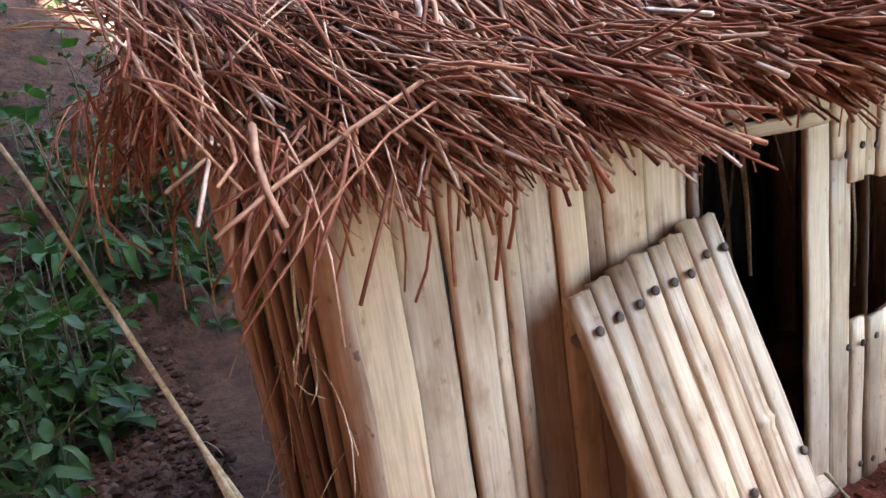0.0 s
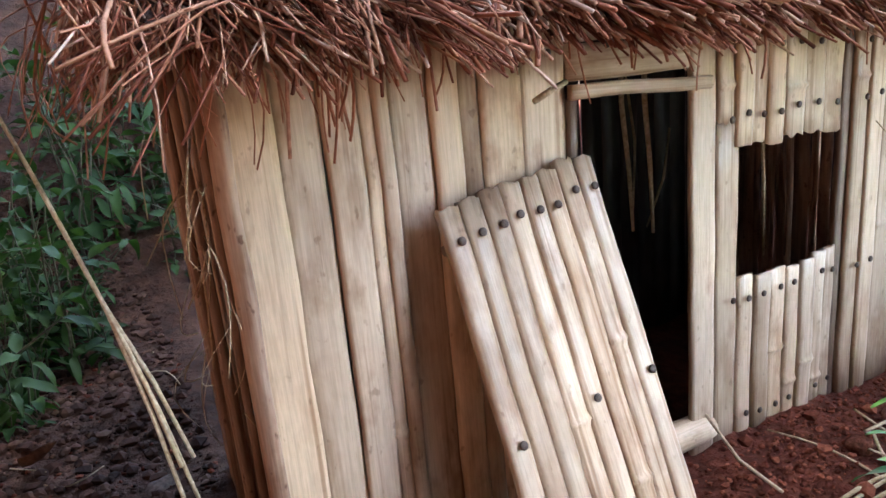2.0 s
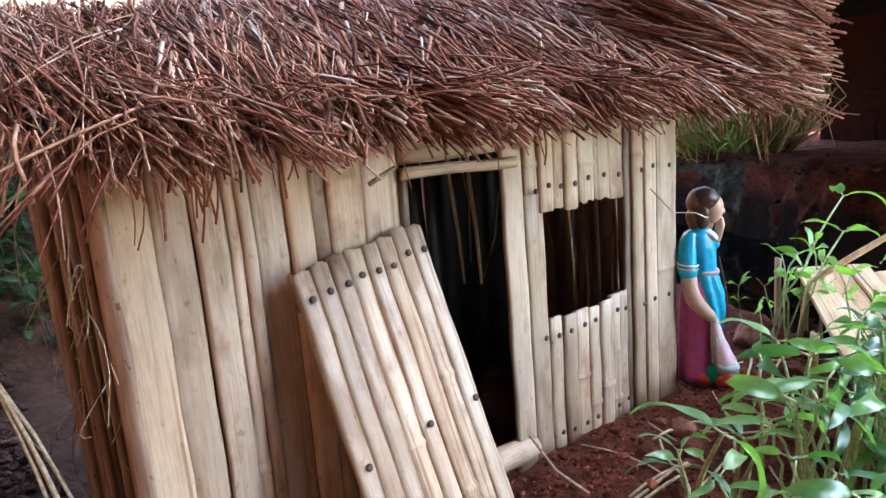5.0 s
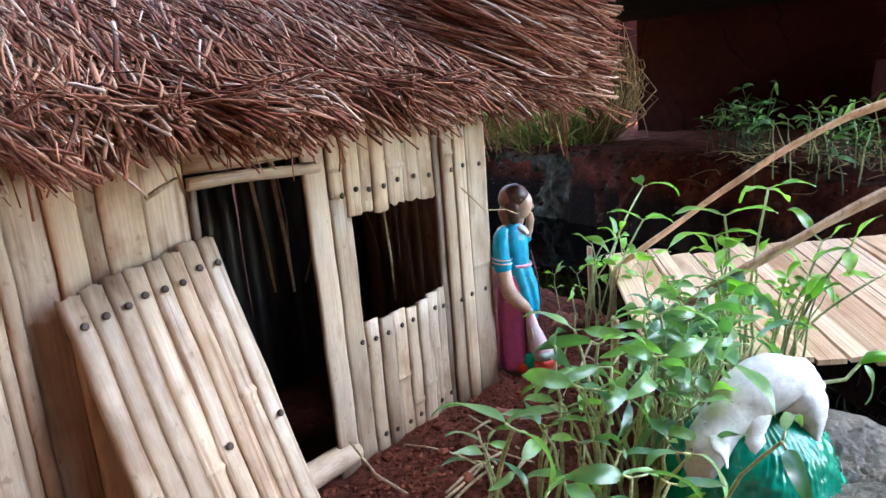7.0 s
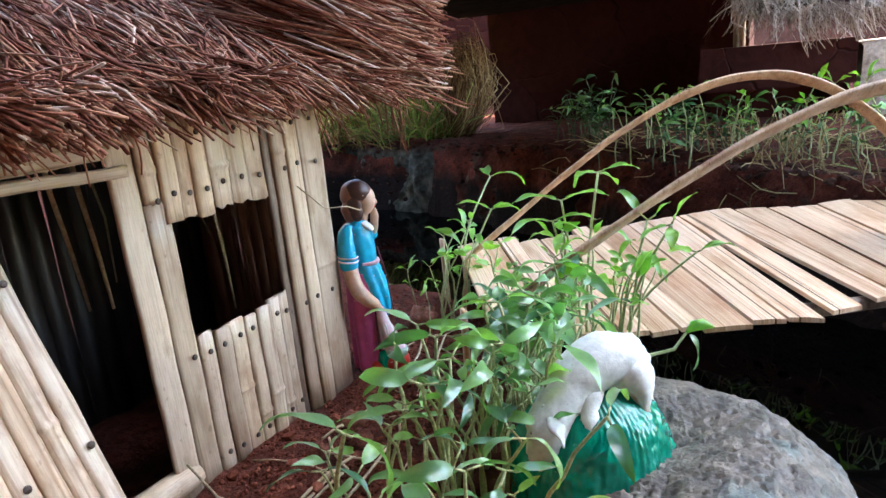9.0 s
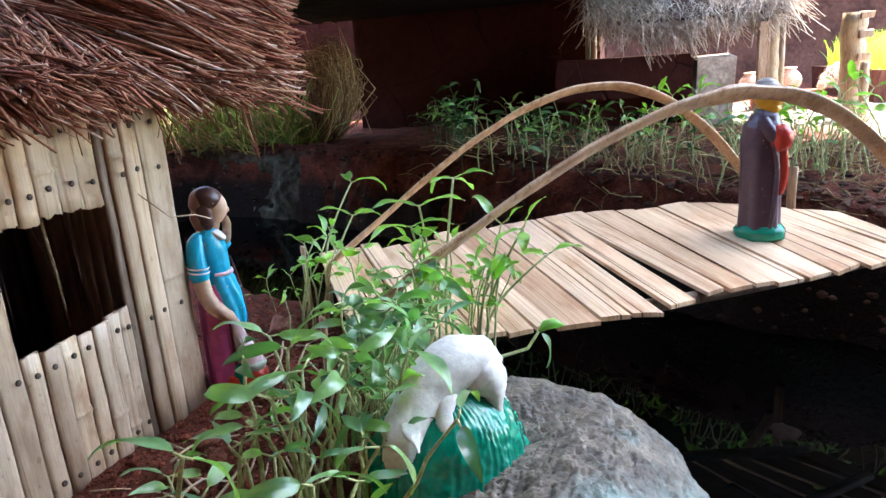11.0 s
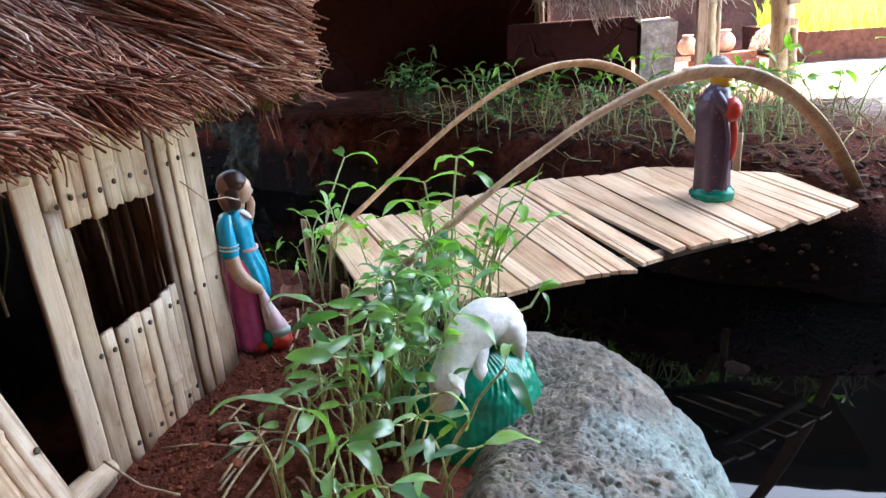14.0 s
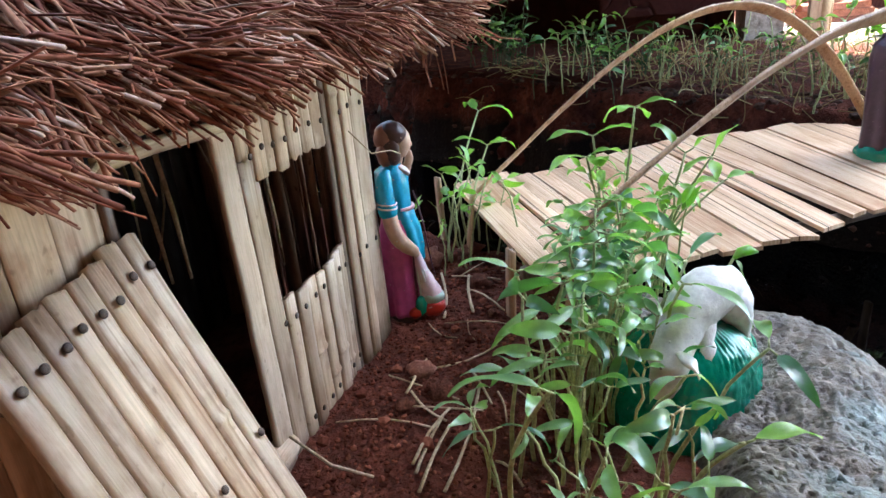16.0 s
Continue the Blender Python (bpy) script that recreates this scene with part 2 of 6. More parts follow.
DRYGRASS = island_material("dry_grass", [(0.0, (0.20, 0.13, 0.05)), (0.5, (0.45, 0.32, 0.14)), (0.8, (0.60, 0.48, 0.24)), (1.0, (0.34, 0.40, 0.12))], 0.65, 500)
SOIL = mottled("red_soil", (0.060, 0.0145, 0.009), (0.225, 0.062, 0.036), 26, 0.95, 0.010, 1.0, 6.0, 0.15, third=(0.110, 0.029, 0.018))
def sandy(mat):
    """Pale sand takes over from the red soil out in the yard."""
    nt = mat.node_tree
    b = nt.nodes["Principled BSDF"]
    old = b.inputs["Base Color"].links[0].from_socket
    tc = nt.nodes.new("ShaderNodeTexCoord")
    dot = nt.nodes.new("ShaderNodeVectorMath")
    dot.operation = "DOT_PRODUCT"
    dot.inputs[1].default_value = (0.35, -0.95, 0)
    nt.links.new(tc.outputs["Object"], dot.inputs[0])
    add = nt.nodes.new("ShaderNodeMath")
    add.operation = "MULTIPLY_ADD"
    add.inputs[1].default_value = 0.35
    nt.links.new(noisy(nt, coords(nt, (1, 1, 1), False), 7, 5, 0.6), add.inputs[0])
    nt.links.new(dot.outputs["Value"], add.inputs[2])
    sc = nt.nodes.new("ShaderNodeMapRange")
    sc.inputs["From Min"].default_value, sc.inputs["From Max"].default_value = 1.06, 1.24
    nt.links.new(add.outputs[0], sc.inputs["Value"])
    fine = ramp(nt, noisy(nt, coords(nt, (1, 1, 1), False), 40, 5, 0.6), [(0.3, (0.15, 0.115, 0.095)), (0.62, (0.50, 0.43, 0.37))])
    far = nt.nodes.new("ShaderNodeSeparateXYZ")
    nt.links.new(tc.outputs["Object"], far.inputs[0])
    cut = nt.nodes.new("ShaderNodeMapRange")
    cut.inputs["From Min"].default_value, cut.inputs["From Max"].default_value = 1.9, 1.7
    nt.links.new(far.outputs["X"], cut.inputs["Value"])
    both = nt.nodes.new("ShaderNodeMath")
    both.operation = "MULTIPLY"
    nt.links.new(sc.outputs[0], both.inputs[0])
    nt.links.new(cut.outputs[0], both.inputs[1])
    nt.links.new(mixed(nt, "MIX", old, fine, both.outputs[0]), b.inputs["Base Color"])


def shade_bank(mat):
    """Soil turns dark where it dips towards the water: the bank's shade put into the colour."""
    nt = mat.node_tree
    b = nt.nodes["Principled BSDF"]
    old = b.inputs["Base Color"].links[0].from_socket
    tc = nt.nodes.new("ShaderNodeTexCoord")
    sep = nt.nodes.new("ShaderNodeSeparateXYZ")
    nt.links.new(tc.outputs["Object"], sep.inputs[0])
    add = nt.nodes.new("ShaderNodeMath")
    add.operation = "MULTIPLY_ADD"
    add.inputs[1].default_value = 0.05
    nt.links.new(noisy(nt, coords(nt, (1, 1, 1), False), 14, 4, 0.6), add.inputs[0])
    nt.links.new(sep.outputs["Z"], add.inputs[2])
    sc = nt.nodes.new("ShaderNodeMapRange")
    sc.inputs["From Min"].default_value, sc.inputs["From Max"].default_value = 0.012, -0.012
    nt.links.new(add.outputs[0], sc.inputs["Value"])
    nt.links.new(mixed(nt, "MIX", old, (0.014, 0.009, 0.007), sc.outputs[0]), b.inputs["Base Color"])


def brown_end(mat):
    """Duller brown earth on the bank beyond the hut's end."""
    nt = mat.node_tree
    b = nt.nodes["Principled BSDF"]
    old = b.inputs["Base Color"].links[0].from_socket
    tc = nt.nodes.new("ShaderNodeTexCoord")
    sep = nt.nodes.new("ShaderNodeSeparateXYZ")
    nt.links.new(tc.outputs["Object"], sep.inputs[0])
    add = nt.nodes.new("ShaderNodeMath")
    add.operation = "MULTIPLY_ADD"
    add.inputs[1].default_value = 0.12
    nt.links.new(noisy(nt, coords(nt, (1, 1, 1), False), 12, 4, 0.6), add.inputs[0])
    nt.links.new(sep.outputs["X"], add.inputs[2])
    sc = nt.nodes.new("ShaderNodeMapRange")
    sc.inputs["From Min"].default_value, sc.inputs["From Max"].default_value = -0.19, -0.27
    nt.links.new(add.outputs[0], sc.inputs["Value"])
    earth = ramp(nt, noisy(nt, coords(nt, (1, 1, 1), False), 45, 5, 0.65), [(0.3, (0.030, 0.014, 0.009)), (0.7, (0.135, 0.066, 0.043))])
    nt.links.new(mixed(nt, "MIX", old, earth, sc.outputs[0]), b.inputs["Base Color"])


sandy(SOIL)
brown_end(SOIL)
shade_bank(SOIL)
CLOD = island_material("soil_clod", [(0.0, (0.065, 0.017, 0.010)), (0.6, (0.17, 0.048, 0.029)), (1.0, (0.29, 0.100, 0.062))], 0.95, 500, 0.1)
RUBBLE = island_material("dark_rubble", [(0.0, (0.03, 0.014, 0.010)), (0.6, (0.085, 0.038, 0.026)), (1.0, (0.14, 0.080, 0.056))], 0.9, 120, 0.2)
def rock_material():
    """Rough cement: dark hollows, pale blue-grey faces, a damp sheen in places."""
    mat, nt, b = material("grey_cement_rock", 0.5, spec=0.75)
    vec = coords(nt, (1, 1, 1), False)
    big, mid, small = noisy(nt, vec, 11, 9, 0.70), noisy(nt, vec, 75, 6, 0.65), noisy(nt, vec, 260, 4, 0.6)
    col = ramp(nt, big, [(0.32, (0.030, 0.040, 0.034)), (0.41, (0.074, 0.096, 0.084)), (0.49, (0.140, 0.186, 0.168)), (0.61, (0.275, 0.365, 0.345))])
    col = mixed(nt, "MULTIPLY", col, ramp(nt, mid, [(0.34, (0.34, 0.32, 0.29)), (0.48, (1, 1, 1))]), 0.65)
    col = mixed(nt, "MULTIPLY", col, ramp(nt, small, [(0.34, (0.5, 0.48, 0.45)), (0.52, (1, 1, 1))]), 0.4)
    nt.links.new(col, b.inputs["Base Color"])
    nt.links.new(ramp(nt, big, [(0.40, (0.72, 0.72, 0.72)), (0.60, (0.30, 0.30, 0.30))]), b.inputs["Roughness"])
    bump(nt, b, mixed(nt, "ADD", mixed(nt, "ADD", big, mid, 0.6), small, 0.25), 0.9, 0.006)
    return mat


ROCK = rock_material()
def pitted(mat):
    """Small dark pits in the cement, their hollow shade put into the colour."""
    nt = mat.node_tree
    b = nt.nodes["Principled BSDF"]
    old = b.inputs["Base Color"].links[0].from_socket
    vec = coords(nt, (1, 1, 1), False)
    bent = nt.nodes.new("ShaderNodeVectorMath")
    bent.operation = "MULTIPLY_ADD"
    bent.inputs[1].default_value = (0.008, 0.008, 0.008)
    twist = node(nt, "ShaderNodeTexNoise", Scale=110.0, Detail=3.0)
    nt.links.new(vec, twist.inputs["Vector"])
    nt.links.new(twist.outputs["Color"], bent.inputs[0])
    nt.links.new(vec, bent.inputs[2])
    vo = node(nt, "ShaderNodeTexVoronoi", Scale=135.0)
    nt.links.new(bent.outputs[0], vo.inputs["Vector"])
    pits = ramp(nt, noisy(nt, vec, 30, 3, 0.6), [(0.51, (0, 0, 0)), (0.64, (1, 1, 1))])
    vo2 = node(nt, "ShaderNodeTexVoronoi", Scale=260.0)
    nt.links.new(bent.outputs[0], vo2.inputs["Vector"])
    col = mixed(nt, "MULTIPLY", old, ramp(nt, vo.outputs["Distance"], [(0.12, (0.08, 0.07, 0.06)), (0.26, (1, 1, 1))]), pits)
    col = mixed(nt, "MULTIPLY", col, ramp(nt, vo2.outputs["Distance"], [(0.12, (0.45, 0.42, 0.38)), (0.34, (1, 1, 1))]), 0.4)
    tc = nt.nodes.new("ShaderNodeTexCoord")
    dot = nt.nodes.new("ShaderNodeVectorMath")
    dot.operation = "DOT_PRODUCT"
    dot.inputs[1].default_value = (0.5, 3.2, 0)              # earth has washed down from the bed
    nt.links.new(tc.outputs["Object"], dot.inputs[0])
    add = nt.nodes.new("ShaderNodeMath")
    add.operation = "ADD"
    nt.links.new(noisy(nt, vec, 17, 6, 0.66), add.inputs[0])
    nt.links.new(dot.outputs["Value"], add.inputs[1])
    sc = nt.nodes.new("ShaderNodeMapRange")
    sc.inputs["From Min"].default_value, sc.inputs["From Max"].default_value = -0.64, -0.48
    nt.links.new(add.outputs[0], sc.inputs["Value"])
    mud = ramp(nt, noisy(nt, vec, 70, 5, 0.65), [(0.36, (0.045, 0.034, 0.024)), (0.60, (0.19, 0.150, 0.112))])
    col = mixed(nt, "MIX", col, mud, sc.outputs[0])
    nt.links.new(col, b.inputs["Base Color"])


pitted(ROCK)
SILTSTONE = mottled("silty_brown_stone", (0.006, 0.003, 0.002), (0.016, 0.008, 0.006), 60, 0.95, 0.003, 0.8, 5.0, 0.05)
def bank_material():
    """Grey mossy stone that gives way to red soil along the bank."""
    mat, nt, b = material("mossy_red_bank", 0.92, spec=0.15)
    vec = coords(nt, (1, 1, 1), False)
    stone = ramp(nt, noisy(nt, vec, 34, 5, 0.65), [(0.32, (0.022, 0.027, 0.021)), (0.52, (0.085, 0.095, 0.075)), (0.70, (0.19, 0.195, 0.155))])
    earth = ramp(nt, noisy(nt, vec, 28, 5, 0.65), [(0.32, (0.030, 0.008, 0.006)), (0.55, (0.085, 0.022, 0.015)), (0.75, (0.15, 0.045, 0.030))])
    sep = nt.nodes.new("ShaderNodeSeparateXYZ")
    tc = nt.nodes.new("ShaderNodeTexCoord")
    nt.links.new(tc.outputs["Object"], sep.inputs[0])
    add = nt.nodes.new("ShaderNodeMath")
    add.operation = "MULTIPLY_ADD"
    add.inputs[1].default_value = 0.5
    nt.links.new(noisy(nt, vec, 11, 4, 0.6), add.inputs[0])
    nt.links.new(sep.outputs["Y"], add.inputs[2])
    sc = nt.nodes.new("ShaderNodeMapRange")
    sc.inputs["From Min"].default_value, sc.inputs["From Max"].default_value = 0.56, 0.74
    nt.links.new(add.outputs[0], sc.inputs["Value"])
    crest = nt.nodes.new("ShaderNodeMapRange")
    crest.inputs["From Min"].default_value, crest.inputs["From Max"].default_value = 0.045, 0.020
    nt.links.new(sep.outputs["Z"], crest.inputs["Value"])
    both = nt.nodes.new("ShaderNodeMath")
    both.operation = "MULTIPLY"
    nt.links.new(sc.outputs[0], both.inputs[0])
    nt.links.new(crest.outputs[0], both.inputs[1])
    nt.links.new(mixed(nt, "MIX", earth, stone, both.outputs[0]), b.inputs["Base Color"])
    bump(nt, b, noisy(nt, vec, 150, 5, 0.7), 0.8, 0.006)
    return mat


BANKSOIL = bank_material()


def board_material():
    """Split bamboo boards: pale tan with long thin dark grooves along z and warm edges."""
    mat, nt, b = material("split_bamboo_board", 0.5, spec=0.35)
    grain = noisy(nt, coords(nt, (1, 0.01, 0.005)), 620, 2, 0.6)
    col = ramp(nt, grain, [(0.28, (0.60, 0.37, 0.225)), (0.50, (0.76, 0.55, 0.38)), (0.72, (0.84, 0.66, 0.49))])
    groove = noisy(nt, coords(nt, (1, 0.01, 0.0025)), 330, 2, 0.5)
    col = mixed(nt, "MULTIPLY", col, ramp(nt, groove, [(0.335, (0.14, 0.07, 0.04)), (0.365, (1, 1, 1))]), 0.92)
    blot = noisy(nt, coords(nt, (1, 0.2, 0.25)), 60, 4, 0.6)
    col = mixed(nt, "MULTIPLY", col, ramp(nt, blot, [(0.32, (0.66, 0.50, 0.38)), (0.52, (1, 1, 1))]), 0.8)
    oi = nt.nodes.new("ShaderNodeObjectInfo")
    col = mixed(nt, "MULTIPLY", col, ramp(nt, oi.outputs["Random"], [(0.0, (0.72, 0.60, 0.50)), (0.4, (0.95, 0.90, 0.84)), (1.0, (1.08, 1.0, 0.92))]))
    nt.links.new(col, b.inputs["Base Color"])
    bump(nt, b, mixed(nt, "ADD", grain, ramp(nt, groove, [(0.335, (0, 0, 0)), (0.375, (1, 1, 1))]), 0.8), 0.7, 0.0010)
    return mat


PLANK = board_material()
ARC = bamboo_material("bamboo_strip", (0.60, 0.41, 0.255), (0.40, 0.25, 0.145), (0.66, 0.50, 0.36), 0.3)


def cracked_wall():
    mat, nt, b = material("dark_mud_wall", 0.92, spec=0.15)
    vec = coords(nt, (1, 1, 1), False)
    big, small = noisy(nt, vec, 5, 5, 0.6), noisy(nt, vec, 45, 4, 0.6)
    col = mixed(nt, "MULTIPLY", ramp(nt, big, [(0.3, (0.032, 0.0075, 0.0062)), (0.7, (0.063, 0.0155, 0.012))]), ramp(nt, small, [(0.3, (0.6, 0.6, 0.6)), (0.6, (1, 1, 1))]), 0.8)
    warp = nt.nodes.new("ShaderNodeVectorMath")
    warp.operation = "MULTIPLY_ADD"
    nn = node(nt, "ShaderNodeTexNoise", Scale=6.0, Detail=3.0)
    nt.links.new(vec, nn.inputs["Vector"])
    nt.links.new(nn.outputs["Color"], warp.inputs[0])
    warp.inputs[1].default_value = (0.16, 0.16, 0.16)
    nt.links.new(vec, warp.inputs[2])
    vo = node(nt, "ShaderNodeTexVoronoi", Scale=4.5)
    vo.feature = "DISTANCE_TO_EDGE"
    nt.links.new(warp.outputs[0], vo.inputs["Vector"])
    line = ramp(nt, vo.outputs["Distance"], [(0.0, (0.25, 0.25, 0.25)), (0.018, (1, 1, 1))])
    fade = noisy(nt, vec, 3.5, 2)
    col = mixed(nt, "MULTIPLY", col, line, ramp(nt, fade, [(0.4, (0, 0, 0)), (0.6, (1, 1, 1))]))
    nt.links.new(col, b.inputs["Base Color"])
    bump(nt, b, mixed(nt, "ADD", line, small, 0.4), 0.6, 0.006)
    return mat


MUDWALL = cracked_wall()
MUDBLOCK = mottled("mud_block", (0.085, 0.030, 0.022), (0.17, 0.065, 0.045), 9, 0.9, 0.006, 0.5, 7.0, 0.2)
LIMEWALL = mottled("pale_clay", (0.42, 0.33, 0.27), (0.62, 0.52, 0.45), 22, 0.85, 0.006, 0.7, 4.0)
WOODPOST = bamboo_material("grey_wood_post", (0.36, 0.28, 0.19), (0.20, 0.145, 0.095), (0.6, 0.5, 0.4))
LEAF = leaf_material("bean_leaf", (0.050, 0.165, 0.085), (0.30, 0.52, 0.19), 0.38, 0.32, 1.0)
LEAFPALE = leaf_material("young_bean_leaf", (0.16, 0.34, 0.07), (0.30, 0.52, 0.11), 0.48, 0.32, 0.9)
LEAFDARK = leaf_material("wild_leaf", (0.020, 0.052, 0.018), (0.062, 0.115, 0.036), 0.25, 0.6, 0.25)
WILDSTEM = mottled("wild_stem", (0.060, 0.075, 0.035), (0.13, 0.12, 0.07), 90, 0.7, 0.0004)
# bean stem colour darkened for the far bank's shade
SHADESTEM = mottled("shaded_bean_stem", (0.055, 0.085, 0.034), (0.12, 0.155, 0.07), 90, 0.6, 0.0004)
STEM = mottled("pale_bean_stem", (0.36, 0.43, 0.17), (0.55, 0.58, 0.29), 90, 0.5, 0.0004)
GRASS = leaf_material("rice_shoots", (0.34, 0.52, 0.07), (0.50, 0.66, 0.14), 0.5, 0.4)


def paint(name, colour, rough=0.32, chip=(0.55, 0.5, 0.45), scale=150):
    mat, nt, b = material(name, rough)
    vec = coords(nt, (1, 1, 1), False)
    n = noisy(nt, vec, scale, 4)
    col = mixed(nt, "MULTIPLY", colour, ramp(nt, n, [(0.3, (0.72, 0.72, 0.72)), (0.6, (1, 1, 1))]), 0.8)
    spot = noisy(nt, vec, scale * 2.3, 3)
    col = mixed(nt, "MIX", col, chip, ramp(nt, spot, [(0.69, (0, 0, 0)), (0.72, (1, 1, 1))]))
    nt.links.new(col, b.inputs["Base Color"])
    bump(nt, b, n, 0.35, 0.0012)
    return mat


BLUE, PINK, SKIN = paint("blue_paint", (0.01, 0.40, 0.60), 0.25), paint("pink_paint", (0.58, 0.10, 0.30)), paint("skin_paint", (0.60, 0.38, 0.26))
PALEPINK, HAIR, RED = paint("pale_pink_paint", (0.74, 0.52, 0.55)), paint("brown_hair_paint", (0.060, 0.022, 0.016), 0.42, (0.42, 0.26, 0.2)), paint("red_paint", (0.55, 0.035, 0.02))
GREEN, WHITE, PURPLE = paint("green_paint", (0.0, 0.25, 0.155), 0.2, (0.10, 0.36, 0.28)), paint("white_paint", (0.76, 0.75, 0.70), 0.45, (0.50, 0.47, 0.40), 240), paint("dull_purple_paint", (0.085, 0.045, 0.065))
MINT = paint("faded_mint_paint", (0.42, 0.52, 0.46), 0.4, (0.62, 0.30, 0.26), 110)
PLUM, WORNHAIR = paint("plum_paint", (0.10, 0.012, 0.030)), paint("worn_brown_hair_paint", (0.26, 0.120, 0.080), 0.3, (0.42, 0.26, 0.2), 120)
YELLOW, GREYP = paint("yellow_paint", (0.60, 0.30, 0.02)), paint("grey_paint", (0.30, 0.26, 0.22))


def water_material():
    mat, nt, b = material("dark_pond_water", 0.015, spec=0.34)
    b.inputs["Base Color"].default_value = (0.0015, 0.0014, 0.0014, 1)
    b.inputs["IOR"].default_value = 1.33
    n = noisy(nt, coords(nt, (1, 1, 1), False), 9, 2)
    bump(nt, b, n, 0.02, 0.01)
    return mat


WATER = water_material()

# ---- ground: one sheet with a dug pond ----
POND = [(-0.45, -1.6), (-0.40, -0.50), (-0.22, -0.38), (-0.10, -0.31), (0.0, -0.24), (0.085, -0.17), (0.185, 0.02), (0.25, 0.14), (0.34, 0.36), (0.60, 0.95),
        (1.15, 0.85), (1.12, 0.62), (0.98, 0.30), (0.78, 0.0), (0.62, -0.24), (0.50, -0.43), (0.45, -0.54), (0.42, -0.66), (0.43, -0.80), (0.56, -1.6)]
WATER_Z = -0.12


def pond_depth(x, y):
    """Distance to the pond's rim, positive inside."""
    inside, best = False, 1e9
    n = len(POND)
    for i in range(n):
        (ax, ay), (bx, by) = POND[i], POND[(i + 1) % n]
        if (ay > y) != (by > y) and x < (bx - ax) * (y - ay) / (by - ay) + ax:
            inside = not inside
        t = max(0, min(1, ((x - ax) * (bx - ax) + (y - ay) * (by - ay)) / ((bx - ax) ** 2 + (by - ay) ** 2)))
        best = min(best, math.hypot(x - ax - t * (bx - ax), y - ay - t * (by - ay)))
    return best if inside else -best


def smooth(a, b, v):
    t = max(0.0, min(1.0, (v - a) / (b - a)))
    return t * t * (3 - 2 * t)


def ground_z(x, y):
    d = pond_depth(x, y) if -1.2 < x < 2.2 and -2.2 < y < 1.6 else -0.5
    far = smooth(0.40, 0.62, x - 0.15 * y)
    z = 0.045 * far - 0.034 * math.exp(-((x - 0.43) ** 2 + (y + 0.62) ** 2) / 0.0045)          # lower where the rail is pushed in
    z += 0.30 * smooth(0.36, 0.95, y) * smooth(0.1, -0.35, x) + 0.25 * smooth(-0.62, -1.2, x) + 0.42 * smooth(0.75, 1.5, y) * smooth(-0.22, -0.50, x)          # bank behind the hut's end
    p = Vector((x, y, 0))
    z += 0.006 * noise.noise(p * 14) + 0.003 * noise.noise(p * 45) + 0.0016 * noise.noise(p * 130)
    if math.hypot(x, y) > 3:
        z *= 0.3
    z -= 0.07 * smooth(-0.225, -0.265, y) * smooth(-0.36, -0.30, x) * smooth(0.12, 0.05, x)         # under the boulder
    wobble = 0.022 * noise.noise(p * 9) + 0.014 * noise.noise(p * 23) + 0.006 * noise.noise(p * 60)
    z -= 0.26 * smooth(-0.015, 0.07, d + wobble)
    return z


def spread(lo, fine_lo, fine_hi, hi, step):
    mid = list(np.arange(fine_lo, fine_hi, step))
    out, s, v = [], step, fine_hi
    while v < hi:
        out.append(v)
        s *= 1.18
        v += s
    out.append(hi)
    left, s, v = [], step, fine_lo
    while v > lo:
        s *= 1.18
        v -= s
        left.append(max(v, lo))
    return left[::-1] + mid + out


gx, gy = spread(-60, -0.72, 0.70, 60, 0.0085), spread(-60, -0.62, 0.30, 60, 0.0085)
g = Shape()
g.add([(x, y, ground_z(x, y)) for y in gy for x in gx],
      [(j * len(gx) + i, j * len(gx) + i + 1, (j + 1) * len(gx) + i + 1, (j + 1) * len(gx) + i) for j in range(len(gy) - 1) for i in range(len(gx) - 1)])
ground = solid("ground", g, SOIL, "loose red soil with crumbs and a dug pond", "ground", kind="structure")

w = Shape()
w.add([(-0.6, -1.9, WATER_Z), (1.6, -1.9, WATER_Z), (1.6, 1.2, WATER_Z), (-0.6, 1.2, WATER_Z)], [(0, 1, 2, 3)])
solid("water", w, WATER, "still black pond water reflecting the sky", "water", kind="structure")

# unseen slabs added to keep the sun and sky off the yard and bank
BLOCKER = mottled("dark_light_blocker", (0.008, 0.006, 0.005), (0.018, 0.013, 0.011), 6, 0.9, 0.004, spec=0.05)
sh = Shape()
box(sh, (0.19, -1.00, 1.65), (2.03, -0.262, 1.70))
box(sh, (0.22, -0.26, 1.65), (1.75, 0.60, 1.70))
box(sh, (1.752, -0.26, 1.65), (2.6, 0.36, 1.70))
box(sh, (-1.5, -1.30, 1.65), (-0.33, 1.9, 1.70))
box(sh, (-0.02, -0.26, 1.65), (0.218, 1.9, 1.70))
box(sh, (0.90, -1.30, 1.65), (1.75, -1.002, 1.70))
# the low slabs are added to shade the far bean row
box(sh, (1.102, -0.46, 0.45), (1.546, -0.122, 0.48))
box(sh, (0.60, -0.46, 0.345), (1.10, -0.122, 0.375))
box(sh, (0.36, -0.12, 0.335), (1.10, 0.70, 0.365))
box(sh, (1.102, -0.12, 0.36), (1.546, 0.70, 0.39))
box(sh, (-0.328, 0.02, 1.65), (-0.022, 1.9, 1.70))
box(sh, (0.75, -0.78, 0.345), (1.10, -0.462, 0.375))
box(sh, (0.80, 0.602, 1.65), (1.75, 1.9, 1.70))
solid("ceiling", sh, BLOCKER, "unseen dark slabs added overhead to block sun and sky", "roof", kind="structure", smooth=False)

